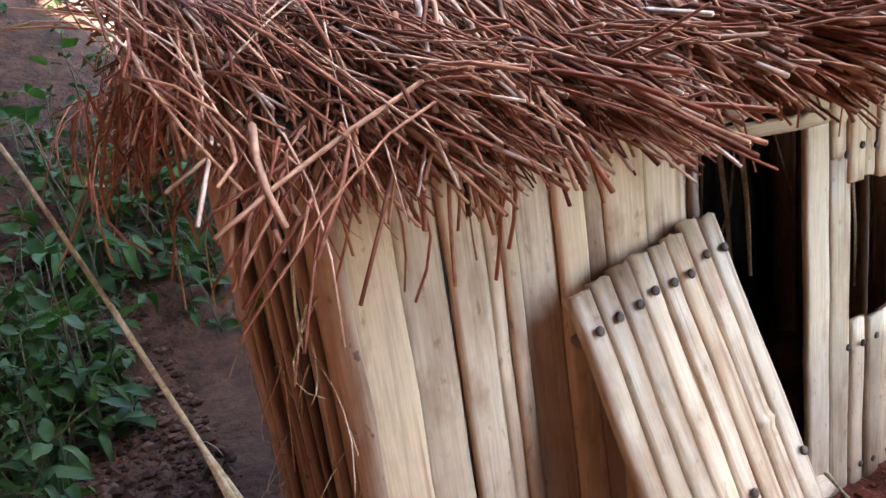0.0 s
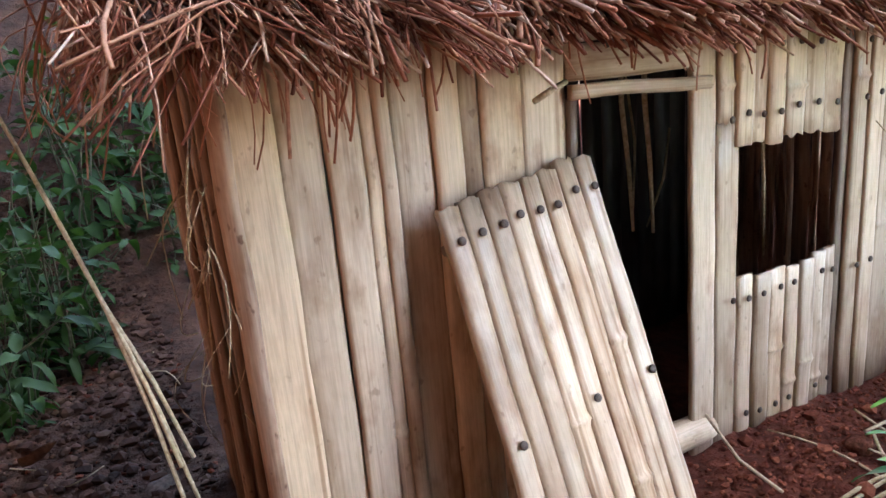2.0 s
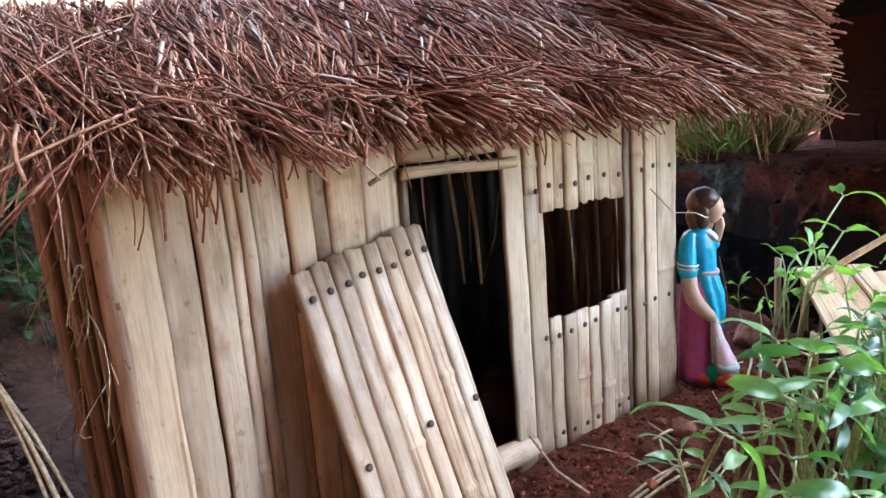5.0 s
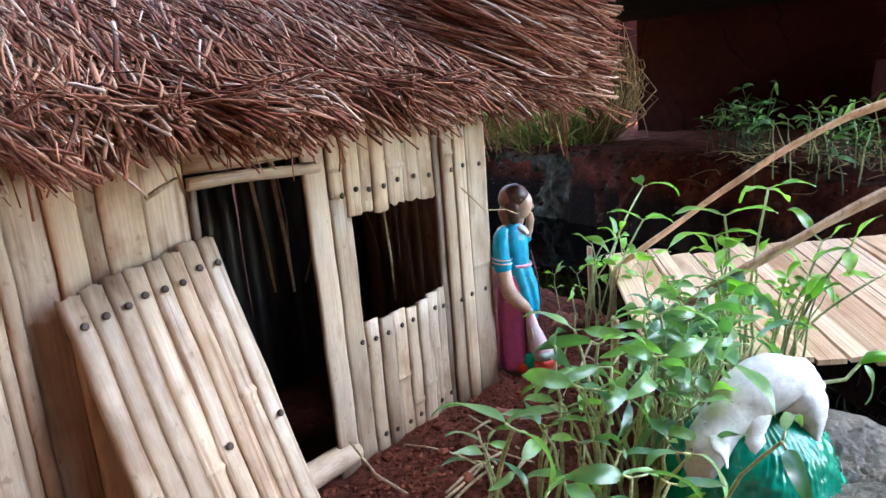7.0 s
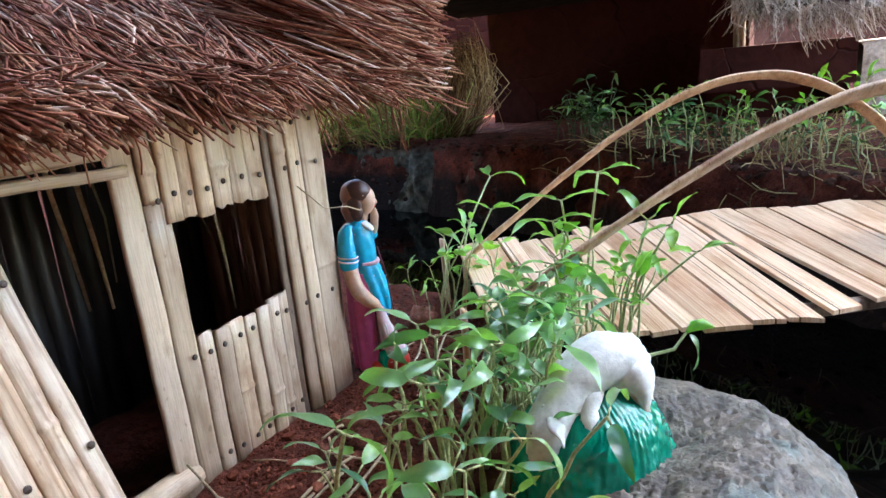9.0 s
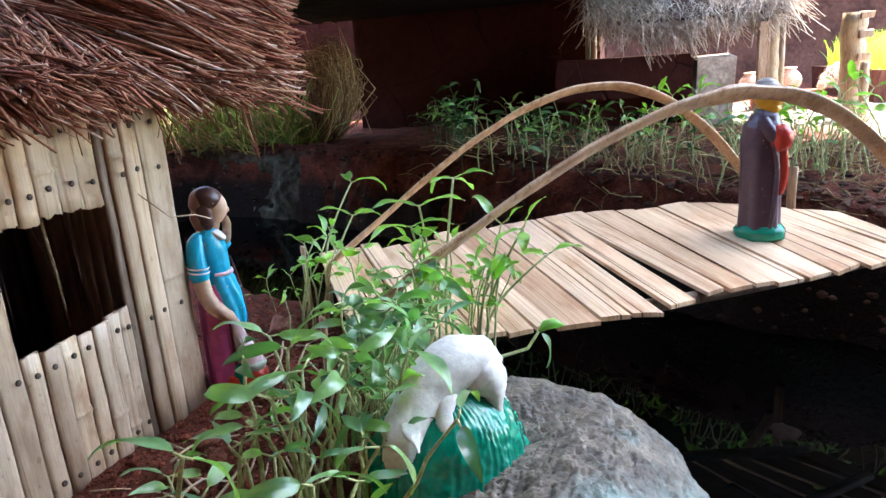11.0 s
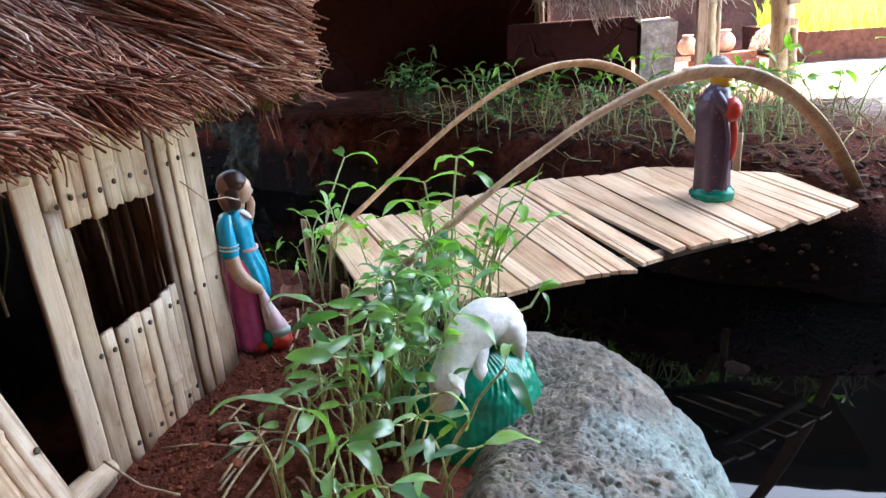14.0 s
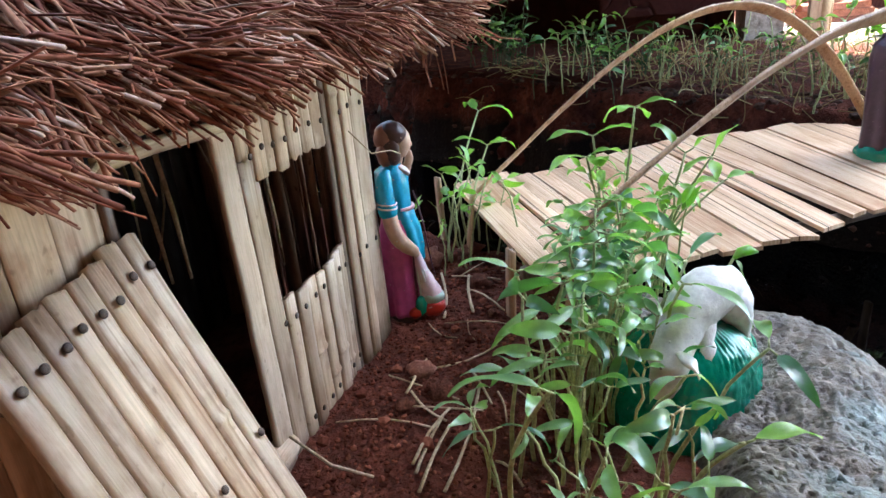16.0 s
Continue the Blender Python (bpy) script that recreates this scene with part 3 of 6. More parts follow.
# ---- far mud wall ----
# unseen walls added west and south so that light comes from the right
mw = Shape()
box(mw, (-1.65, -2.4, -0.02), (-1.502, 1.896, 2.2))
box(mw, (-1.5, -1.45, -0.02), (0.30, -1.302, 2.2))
solid("west_light_blocker", mw, BLOCKER, "unseen dark walls added to block light from west and south", "wall", kind="structure", smooth=False)
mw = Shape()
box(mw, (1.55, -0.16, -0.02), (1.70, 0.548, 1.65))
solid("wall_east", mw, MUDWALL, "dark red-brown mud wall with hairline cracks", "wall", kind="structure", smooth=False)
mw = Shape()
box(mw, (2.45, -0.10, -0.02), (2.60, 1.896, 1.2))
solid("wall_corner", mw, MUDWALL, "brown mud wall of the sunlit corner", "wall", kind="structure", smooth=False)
mw = Shape()
box(mw, (-1.7, 1.9, -0.02), (2.60, 2.05, 1.2))
solid("wall_north", mw, LIMEWALL, "pale pinkish clay wall in the sun", "wall", kind="structure", smooth=False)
# unseen upper wall, added so the pond mirrors something dark below the sky
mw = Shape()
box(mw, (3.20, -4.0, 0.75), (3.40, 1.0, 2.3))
solid("far_blocker", mw, BLOCKER, "unseen dark wall added beyond the yard to darken the pond's reflection", "wall", kind="structure", smooth=False)
mw = Shape()
box(mw, (3.20, -4.0, -0.02), (3.40, 1.0, 0.745))
solid("wall_yard", mw, MUDBLOCK, "brown mud wall behind the sunlit yard", "wall", kind="structure", smooth=False)

# ---- bamboo slats ----
def slat(width, length, rng, nodes=(), thick=0.004, bulge=0.0014, ragged=0.0012, bend=0.0004):
    """A split bamboo strip, standing along z from 0, its rounded face towards -y."""
    sh = Shape()
    bulge = bulge * min(1.0, (0.0105 / width) ** 1.6) if width > 0.0105 else bulge
    cols, zs = 9, sorted({0.0, length, *np.linspace(0, length, 9).tolist(), *[n * length + k for n in nodes for k in (-0.003, -0.0012, 0, 0.0012, 0.003) if 0 < n * length + k < length]})
    a, ph = rng.uniform(-bend, bend), rng.uniform(0, 6)
    verts = []
    for z in zs:
        near = min([abs(z - n * length) for n in nodes] or [1])
        swell = 0.0011 * math.exp(-(near / 0.0015) ** 2)
        off = a * math.sin(math.pi * z / length) + 0.0004 * math.sin(z * 90 + ph)
        wv = width * (1 + 0.012 * math.sin(z * 40 + ph)) + swell
        for k in range(cols):
            u = -1 + 2 * k / (cols - 1)
            zz = z
            if z == length or z == 0.0:
                zz += rng.uniform(-ragged, ragged)
            verts.append((off + u * wv / 2, -(thick * 0.3 + bulge * (1 - abs(u) ** 3) ** 0.6 + swell), zz))
        verts.append((off + wv / 2 * 0.98, thick * 0.3, z))
        verts.append((off - wv / 2 * 0.98, thick * 0.3, z))
    m = cols + 2
    faces = []
    for i in range(len(zs) - 1):
        for k in range(m):
            p, q = i * m + k, i * m + (k + 1) % m
            faces.append((p, q, q + m, p + m))
    faces.append(tuple(range(m))[::-1])
    faces.append(tuple(range((len(zs) - 1) * m, len(zs) * m)))
    sh.add(verts, faces)
    return sh


def nail_mesh():
    sh = Shape()
    rings(sh, [(0, 0, 0, 0.0017, 0.0017), (0.0006, 0, 0, 0.0017, 0.0017), (0.0010, 0, 0, 0.0011, 0.0011)], 10)
    return sh.mesh("nail", NAIL)


NAILS = nail_mesh()
rng = random.Random(7)


def put_slat(parent, x0, x1, z0, z1, y=0.0, mat=None, nodes=None, turn=0.0, lean=0.0, base=None):
    """A slat of the front wall between two edges."""
    if nodes is None:
        nodes = [rng.uniform(0.15, 0.85)] if rng.random() < 0.45 else []
    m = (base or Matrix()) @ pose((x0 + x1) / 2, y + rng.uniform(-0.0012, 0.0012), z0, 0, lean + rng.uniform(-0.25, 0.25), turn)
    return part("slat", slat(x1 - x0 + 0.0001, z1 - z0, rng, nodes), mat or BAMBOO, parent, m=m)


def put_nail(parent, x, z, y=-0.0036, base=None):
    m = (base or Matrix()) @ pose(x + rng.uniform(-0.0008, 0.0008), y, z + rng.uniform(-0.0012, 0.0012), 90, 0, 0)
    return part("nail", NAILS, None, parent, m=m)


# ---- the hut ----
hut = thing("toy_hut", "small split-bamboo crib hut with a shaggy brown thatch roof", "hut")
front = new("front_wall")
front.parent = hut
TOP = 0.225
edges = [-0.3775, -0.3600, -0.3447, -0.3315, -0.3255, -0.3195, -0.3030, -0.2910, -0.2825, -0.2640, -0.2425]
for k, (a, b) in enumerate(zip(edges, edges[1:])):
    put_slat(front, a, b, -0.012, TOP, nodes=[(), (), (), (0.33,), (), (), (), (), (0.6,), ()][k])
for x in (-0.368, -0.352, -0.339, -0.3215, -0.313, -0.288, -0.276, -0.252):
    put_nail(front, x, 0.206, y=-0.0030)
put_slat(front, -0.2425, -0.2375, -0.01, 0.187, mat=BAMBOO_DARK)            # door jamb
put_slat(front, -0.1700, -0.1545, -0.01, TOP, lean=-0.5)
put_slat(front, -0.1540, -0.1392, -0.01, 0.166, lean=-0.5)
put_nail(front, -0.1445, 0.0765)
bx = [-0.1385, -0.1275, -0.1155, -0.1030, -0.0925, -0.0810, -0.0705, -0.0605]
for i, (a, b) in enumerate(zip(bx, bx[1:])):
    put_slat(front, a, b, -0.004 + rng.uniform(-0.002, 0.004), 0.0865 + rng.uniform(-0.002, 0.004), y=rng.uniform(-0.002, 0.001))
    put_nail(front, (a + b) / 2, 0.0770)
    put_nail(front, (a + b) / 2, 0.010)
ux = [-0.1540, -0.1435, -0.1320, -0.1205, -0.1085, -0.0940, -0.0780, -0.0625]
for i, (a, b) in enumerate(zip(ux, ux[1:])):
    put_slat(front, a, b, (0.166 if i == 0 else 0.1535) + rng.uniform(-0.001, 0.002), TOP)
    put_nail(front, (a + b) / 2, 0.1690)
    if i in (3, 4, 5):
        put_nail(front, (a + b) / 2, 0.200)
for a, b in ((-0.0620, -0.0548), (-0.0545, -0.0425), (-0.0425, -0.0300), (-0.0300, -0.0058)):
    inner = a == -0.0620
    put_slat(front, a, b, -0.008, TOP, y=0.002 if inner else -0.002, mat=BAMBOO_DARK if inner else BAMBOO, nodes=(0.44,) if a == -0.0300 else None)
    if not inner:
        for z in (0.1690, 0.0770, 0.197):
            put_nail(front, a + (b - a) * 0.5, z, y=-0.0056)
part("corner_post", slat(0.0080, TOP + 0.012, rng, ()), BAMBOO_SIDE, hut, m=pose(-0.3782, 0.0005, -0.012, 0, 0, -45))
# lintel and the boards above the door
part("lintel", slat(0.0060, 0.078, rng, ()), BAMBOO, hut, m=pose(-0.2420, -0.0035, 0.1895, 0, 92, 0))
for z in (0.2005, 0.2160):
    part("slat", slat(0.0148, 0.076, rng, ()), BAMBOO, front, m=pose(-0.2405, 0.0015, z, 0, 90, 0))
put_nail(front, -0.222, 0.206)
sill = Shape()
rings(sill, [(-0.075, 0, 0, 0.0075, 0.008), (-0.03, 0, 0, 0.0080, 0.0085), (0.0, 0, 0, 0.0078, 0.008), (0.008, 0.001, 0, 0.006, 0.006)], 14)
part("sill", sill, BAMBOO, hut, "round bamboo door sill with a frayed end", m=pose(-0.163, 0.001, 0.010, 0, 90, 0))
# side and back walls, interior floor
DEPTH = 0.135
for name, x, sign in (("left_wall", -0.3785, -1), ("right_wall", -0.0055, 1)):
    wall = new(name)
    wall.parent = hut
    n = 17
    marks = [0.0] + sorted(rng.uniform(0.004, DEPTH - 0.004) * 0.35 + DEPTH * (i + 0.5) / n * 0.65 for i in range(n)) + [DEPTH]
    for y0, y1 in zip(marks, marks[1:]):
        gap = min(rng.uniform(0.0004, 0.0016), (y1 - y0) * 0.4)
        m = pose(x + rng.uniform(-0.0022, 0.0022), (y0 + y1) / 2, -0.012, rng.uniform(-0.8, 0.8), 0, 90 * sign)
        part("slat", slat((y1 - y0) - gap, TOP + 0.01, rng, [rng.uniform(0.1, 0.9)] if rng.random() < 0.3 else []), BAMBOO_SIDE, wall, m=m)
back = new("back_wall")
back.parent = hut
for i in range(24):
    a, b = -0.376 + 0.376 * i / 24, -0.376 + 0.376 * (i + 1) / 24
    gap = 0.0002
    part("slat", slat(b - a - gap, TOP + 0.01, rng, ()), BAMBOO_SHADE, back, m=pose((a + b) / 2, DEPTH, -0.012, 0, rng.uniform(-0.5, 0.5), 180))

# pale strips stand in for daylight through back-wall slits; the last one is brown
for x0, z0, x1, z1, wd in ((-0.1804, 0.1788, -0.1742, 0.1126, 0.0026), (-0.1653, 0.1787, -0.1604, 0.1091, 0.0028), (-0.0765, 0.1431, -0.0730, 0.0779, 0.0022), (-0.0577, 0.1385, -0.0539, 0.0741, 0.0022)):
    sh = Shape()
    tube(sh, [(x0, 0.035, 0.222), (x0, 0.035, z0), ((x0 + x1) / 2, 0.034, (z0 + z1) / 2), (x1, 0.035, z1)], [wd * 0.5, wd * 0.5, wd * 0.45, wd * 0.3], 8, flat=0.4)
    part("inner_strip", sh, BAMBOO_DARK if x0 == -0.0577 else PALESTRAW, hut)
for x0, z0, x1, z1 in ((-0.0666, 0.150, -0.0881, 0.085), (-0.105, 0.19, -0.100, 0.10), (-0.03, 0.16, 0.0, 0.06)):
    sh = Shape()
    tube(sh, [(x0, DEPTH - 0.02, z0), ((x0 + x1) / 2 + 0.003, DEPTH - 0.022, (z0 + z1) / 2), (x1, DEPTH - 0.02, z1)], [0.0008, 0.0009, 0.0006], 6)
    part("inner_straw", sh, PALESTRAW, hut)

# ---- thatch roof ----
EAVE_Y, EAVE_Z, RIDGE_Y, RIDGE_Z, BACK_Y = -0.058, 0.220, 0.066, 0.273, 0.19
ROOF_X0, ROOF_X1 = -0.408, 0.050
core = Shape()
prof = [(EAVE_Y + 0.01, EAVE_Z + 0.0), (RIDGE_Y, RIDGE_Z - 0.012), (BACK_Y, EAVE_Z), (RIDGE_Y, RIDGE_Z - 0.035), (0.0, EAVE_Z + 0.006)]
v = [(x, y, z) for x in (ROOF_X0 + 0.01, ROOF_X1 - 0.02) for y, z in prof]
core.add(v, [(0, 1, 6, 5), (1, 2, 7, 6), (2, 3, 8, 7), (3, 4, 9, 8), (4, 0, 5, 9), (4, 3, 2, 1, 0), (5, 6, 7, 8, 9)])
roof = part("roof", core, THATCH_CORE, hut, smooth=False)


def straw(shape, a, b, r, sag, rng, segs=3, sides=4, bent=0.0, flat=0.72):
    """One straw from a to b."""
    a, b = Vector(a), Vector(b)
    kink = Vector((rng.gauss(0, 1), rng.gauss(0, 1), rng.gauss(0, 1))) * bent
    pts = []
    for i in range(segs + 1):
        t = i / segs
        pts.append(a.lerp(b, t) + Vector((0, 0, -sag * t * t)) + kink * math.sin(math.pi * t))
    tube(shape, pts, [r * (1.0 - 0.18 * i / segs) for i in range(segs + 1)], sides, flat=flat)


RISE = 0.045                     # the ridge climbs towards the pond


def roof_top(x, y):
    return RIDGE_Z + RISE * (x + 0.2) * (1 - abs(y - RIDGE_Y) / (RIDGE_Y - EAVE_Y)) - abs(y - RIDGE_Y) * (RIDGE_Z - EAVE_Z) / (RIDGE_Y - EAVE_Y)


def thatch(shape, count, x0, x1, rng, side=1):
    """Bundles of straw lying down the slope in loose courses, their cut ends drooping."""
    slope = Vector((0, EAVE_Y - RIDGE_Y, EAVE_Z - RIDGE_Z))
    span = slope.length
    slope.normalize()
    done = 0
    while done < count:
        bx_, course = rng.uniform(x0, x1), rng.random() ** 0.85
        btip = span * (1.0 - 0.92 * course) + rng.gauss(0, 0.005)
        low = smooth(0.45, 1.0, btip / span)
        byaw, blift, bdrop = rng.gauss(-0.06 + 0.30 * smooth(-0.2, 0.05, bx_), 0.27), rng.choice([0.0, 0.003, 0.007, 0.012]), rng.uniform(0.10, 0.42) + 0.25 * low
        for k in range(rng.randint(5, 14)):
            done += 1
            x = bx_ + rng.gauss(0, 0.0055)
            tip = btip + rng.gauss(0, 0.0055) + (rng.uniform(0.006, 0.020) if rng.random() < 0.07 else 0)
            length = rng.uniform(0.030, 0.078)
            yaw = byaw + rng.gauss(0, 0.13) + (rng.choice((-1.0, 0.7)) if rng.random() < 0.05 and x > -0.2 else 0)
            d = Vector((math.sin(yaw), slope.y * math.cos(yaw), slope.z * math.cos(yaw) - bdrop - rng.gauss(0, 0.05))).normalized()
            end = Vector((x, RIDGE_Y, 0)) + slope * tip
            end.z = roof_top(x, end.y) + blift + rng.uniform(-0.003, 0.003)
            start = end - d * length
            start.z = min(start.z, roof_top(start.x, start.y) + rng.uniform(0.0, 0.016))
            r = rng.choice([0.0005, 0.0006, 0.0008, 0.0010, 0.0013]) * rng.uniform(0.75, 1.15) * (0.50 + 0.50 * smooth(-0.40, -0.24, x))
            if side < 0:
                start.y, end.y = 2 * RIDGE_Y - start.y, 2 * RIDGE_Y - end.y
            straw(shape, start, end, r, rng.uniform(0.002, 0.010), rng, bent=0.0013)


rr = random.Random(11)
th = Shape()
thatch(th, 12500, ROOF_X0, ROOF_X1, rr)
# the drooping fringe, in tufts
for i in range(320):
    x = rr.uniform(ROOF_X0 + 0.01, ROOF_X1 + 0.01)
    clump = 0.008 * math.sin(x * 61) + 0.006 * math.sin(x * 143 + 1)
    y, z, yaw0, drop0 = EAVE_Y + clump + rr.gauss(-0.002, 0.005), EAVE_Z + rr.uniform(-0.013, 0.010), rr.gauss(0.02 + 0.2 * smooth(-0.2, 0.0, x), 0.26), rr.uniform(0.40, 0.90)
    for k in range(rr.randint(6, 14)):
        end = Vector((x + rr.gauss(0, 0.0055), y + rr.gauss(0, 0.0045), z + rr.gauss(0, 0.0035)))
        yaw = yaw0 + rr.gauss(0, 0.14)
        d = Vector((math.sin(yaw), -math.cos(yaw) * 0.84, -drop0 + rr.gauss(0, 0.08))).normalized()
        start = end - d * rr.uniform(0.030, 0.070)
        start.z = min(start.z, roof_top(start.x, start.y) + rr.uniform(-0.004, 0.006))
        straw(th, start, end, rr.choice([0.0005, 0.0007, 0.0009, 0.0012]) * (0.52 + 0.48 * smooth(-0.40, -0.26, x)), rr.uniform(0, 0.006), rr, bent=0.0014)
# broad dry blades mixed in
for i in range(90):
    x = rr.uniform(-0.29, -0.02)
    end = Vector((x, EAVE_Y + rr.uniform(-0.004, 0.05), 0))
    end.z = roof_top(x, end.y) + rr.uniform(0.002, 0.010) - 0.012 * smooth(0.0, EAVE_Y, end.y)
    d = Vector((rr.gauss(0.35, 0.3), -0.8, -0.5 + rr.gauss(0, 0.2))).normalized()
    straw(th, end - d * rr.uniform(0.03, 0.06), end, rr.uniform(0.0012, 0.0019) * (0.55 + 0.45 * smooth(-0.40, -0.22, x)), rr.uniform(0, 0.01), rr, 5, 4, 0.0022, 0.2)
part("thatch", th, STRAW, roof, "layered reddish-brown dry straw")
th = Shape()
thatch(th, 1200, ROOF_X0, ROOF_X1, rr, -1)
# the thick flared corner at the right front
for i in range(1700):
    u, v_ = rr.random() ** 0.8, rr.random()
    if i % 3:
        tip = Vector((-0.045, -0.064, 0.222)).lerp(Vector((0.022, -0.096, 0.229)), u) + Vector((0.026, 0.018, 0.042)) * v_
    else:
        tip = Vector((0.024, -0.092, 0.232)).lerp(Vector((0.085, 0.02, 0.262)), u) + Vector((0.004, 0.010, 0.034)) * v_
    tip += Vector((rr.gauss(0, 0.004), rr.gauss(0, 0.004), rr.gauss(0, 0.003)))
    d = Vector((0.50 + rr.gauss(0, 0.14), -0.74 + rr.gauss(0, 0.12), -0.30 + rr.gauss(0, 0.10))).normalized()
    straw(th, tip - d * rr.uniform(0.05, 0.10), tip, rr.choice([0.0006, 0.0008, 0.0011, 0.0014]), rr.uniform(0, 0.005), rr, bent=0.0018)
# ends of the roof: a bushy right end, a drooping left one
for i in range(900):
    y = rr.uniform(EAVE_Y - 0.004, BACK_Y)
    z = roof_top(ROOF_X1, y) + rr.uniform(-0.012, 0.012)
    ln = rr.uniform(0.03, 0.07)
    a = Vector((ROOF_X1 - ln, y + rr.gauss(0.008, 0.01), z + 0.005))
    b = Vector((ROOF_X1 + rr.uniform(-0.012, 0.022), y + rr.gauss(-0.012, 0.012), z - rr.uniform(0.0, 0.022)))
    straw(th, a, b, rr.choice([0.0006, 0.0009, 0.0012]), rr.uniform(0, 0.008), rr, bent=0.002)
for i in range(260):
    y = rr.uniform(EAVE_Y - 0.004, BACK_Y)
    z = roof_top(ROOF_X0, y) + rr.uniform(-0.006, 0.006)
    a = Vector((ROOF_X0 + rr.uniform(0.0, 0.04), y + rr.gauss(0.01, 0.01), z))
    b = Vector((ROOF_X0 - rr.uniform(-0.012, 0.012), y + rr.gauss(-0.008, 0.010), z - rr.uniform(0.004, 0.026)))
    straw(th, a, b, rr.choice([0.0004, 0.0005, 0.0007]), rr.uniform(0, 0.012), rr, bent=0.002)
part("thatch", th, STRAW, roof)
def hanging(a, b, r, bent=0.002, mat=None):
    hs = Shape()
    straw(hs, a, b, r, 0.0, rr, 5, 5, bent, 0.5)
    part("hanging_straw", hs, mat or STRAW, roof)


for i in range(60):
    x = rr.uniform(ROOF_X0, ROOF_X1)
    a = Vector((x, rr.uniform(EAVE_Y, -0.008), EAVE_Z + 0.002))
    hanging(a, a + Vector((rr.gauss(0.004, 0.006), rr.gauss(-0.002, 0.005), -rr.uniform(0.012, 0.036))), rr.uniform(0.0004, 0.0008) * (0.5 + 0.5 * smooth(-0.40, -0.22, x)))
for i in range(34):
    a = Vector((rr.uniform(0.012, 0.055), rr.uniform(-0.045, 0.06), 0.228))
    hanging(a, a + Vector((rr.uniform(0.0, 0.016), rr.gauss(-0.004, 0.006), -rr.uniform(0.03, 0.075))), rr.uniform(0.0004, 0.0009), 0.003)
for i in range(34):
    a = Vector((ROOF_X0 + rr.uniform(-0.016, 0.010), rr.uniform(0.0, 0.17), 0.236))
    hanging(a, a + Vector((rr.gauss(-0.006, 0.009), rr.gauss(-0.008, 0.014), -rr.uniform(0.020, 0.065))), rr.uniform(0.0003, 0.0006), 0.006)
for i in range(20):
    a = Vector((rr.uniform(-0.400, -0.345), rr.uniform(-0.058, -0.02), 0.222))
    hanging(a, a + Vector((rr.gauss(0, 0.005), rr.gauss(0, 0.005), -rr.uniform(0.010, 0.045))), rr.uniform(0.0004, 0.0007), 0.002)
# pale torn fibres along the hut's end corner
for i in range(26):
    y, z = rr.uniform(-0.006, 0.09), rr.uniform(0.08, 0.20)
    a = Vector((-0.3835 - rr.uniform(0, 0.004), y, z))
    hanging(a, a + Vector((rr.gauss(-0.004, 0.004), rr.gauss(-0.003, 0.010), -rr.uniform(0.012, 0.050))), rr.uniform(0.0003, 0.0006), 0.005, PALESTRAW)
# the long forked stalk that hangs by the hut's end
FORK = Vector((-0.4205, 0.011, 0.139))
for ex, ey, ez in ((0.0163, -0.0119, -0.055), (0.0118, -0.0139, -0.056), (0.0120, -0.0160, -0.080), (0.0165, -0.0145, -0.078)):
    hs = Shape()
    pts = [Vector((-0.456, 0.086, 0.246)), Vector((-0.4445, 0.061, 0.216)), Vector((-0.4315, 0.033, 0.176)), FORK, FORK + Vector((ex, ey, ez)) * 0.5 + Vector((0.0008, 0, 0.001)), FORK + Vector((ex, ey, ez))]
    tube(hs, pts, [0.0006, 0.0007, 0.0008, 0.0008, 0.0008, 0.0007], 6)
    part("hanging_straw", hs, PALESTRAW, roof)

# ---- door panel leaning on the wall ----
panel = thing("hut_door", "detached slatted bamboo door leaning against the hut wall", "door")
U, V = Vector((0.98, 0.10, 0.14)), Vector((0.035, -0.365, -0.93)).normalized()
N = U.cross(V).normalized()
for i in range(8):
    wd = 0.0096
    top = Vector((-0.3105, -0.0125, 0.1535)) + U * (wd * (i + 0.5)) - V * rng.uniform(-0.001, 0.0015)
    length = 0.176 + (0.006 if i > 4 else 0)
    zax = -V
    xax = (U - zax * U.dot(zax)).normalized()
    yax = zax.cross(xax)
    m = Matrix((xax, yax, zax)).transposed().to_4x4()
    m.translation = top + V * length
    part("slat", slat(wd - 0.0002, length, rng, [rng.uniform(0.2, 0.8)] if i in (3, 5, 6) else []), BAMBOO, panel, m=m)
    for dist in (0.0135, 0.088 if i in (0, 4, 7) else 0.150):
        part("nail", NAILS, None, panel, m=m @ pose(rng.uniform(-0.001, 0.001), -0.0036, length - dist - rng.uniform(-0.001, 0.001), 90, 0, 0))
for dist in (0.014, 0.15):
    bt = Shape()
    a = Vector((-0.3105, -0.0125, 0.1535)) + V * dist - N * -0.004
    tube(bt, [a + U * 0.002, a + U * 0.075], 0.004, 8, flat=0.6)
    part("batten", bt, BAMBOO_DARK, panel)

# ---- bridge ----
DA, DB, DC = 0.0345, 0.1073, 0.1086


def deck_z(x, y):
    return DA + DB * x + DC * y


bridge = thing("footbridge", "toy footbridge of split bamboo boards with bent strip rails", "bridge")
deck = new("deck")
deck.parent = bridge
FAR = [(0.172, -0.010), (0.262, -0.114), (0.360, -0.222), (0.439, -0.345), (0.452, -0.470)]
NEAR = [(0.030, -0.110), (0.104, -0.215), (0.163, -0.330), (0.273, -0.472), (0.345, -0.555)]


def along(line, t):
    s = t * (len(line) - 1)
    i = min(int(s), len(line) - 2)
    return Vector(line[i]).lerp(Vector(line[i + 1]), s - i)


br = random.Random(5)
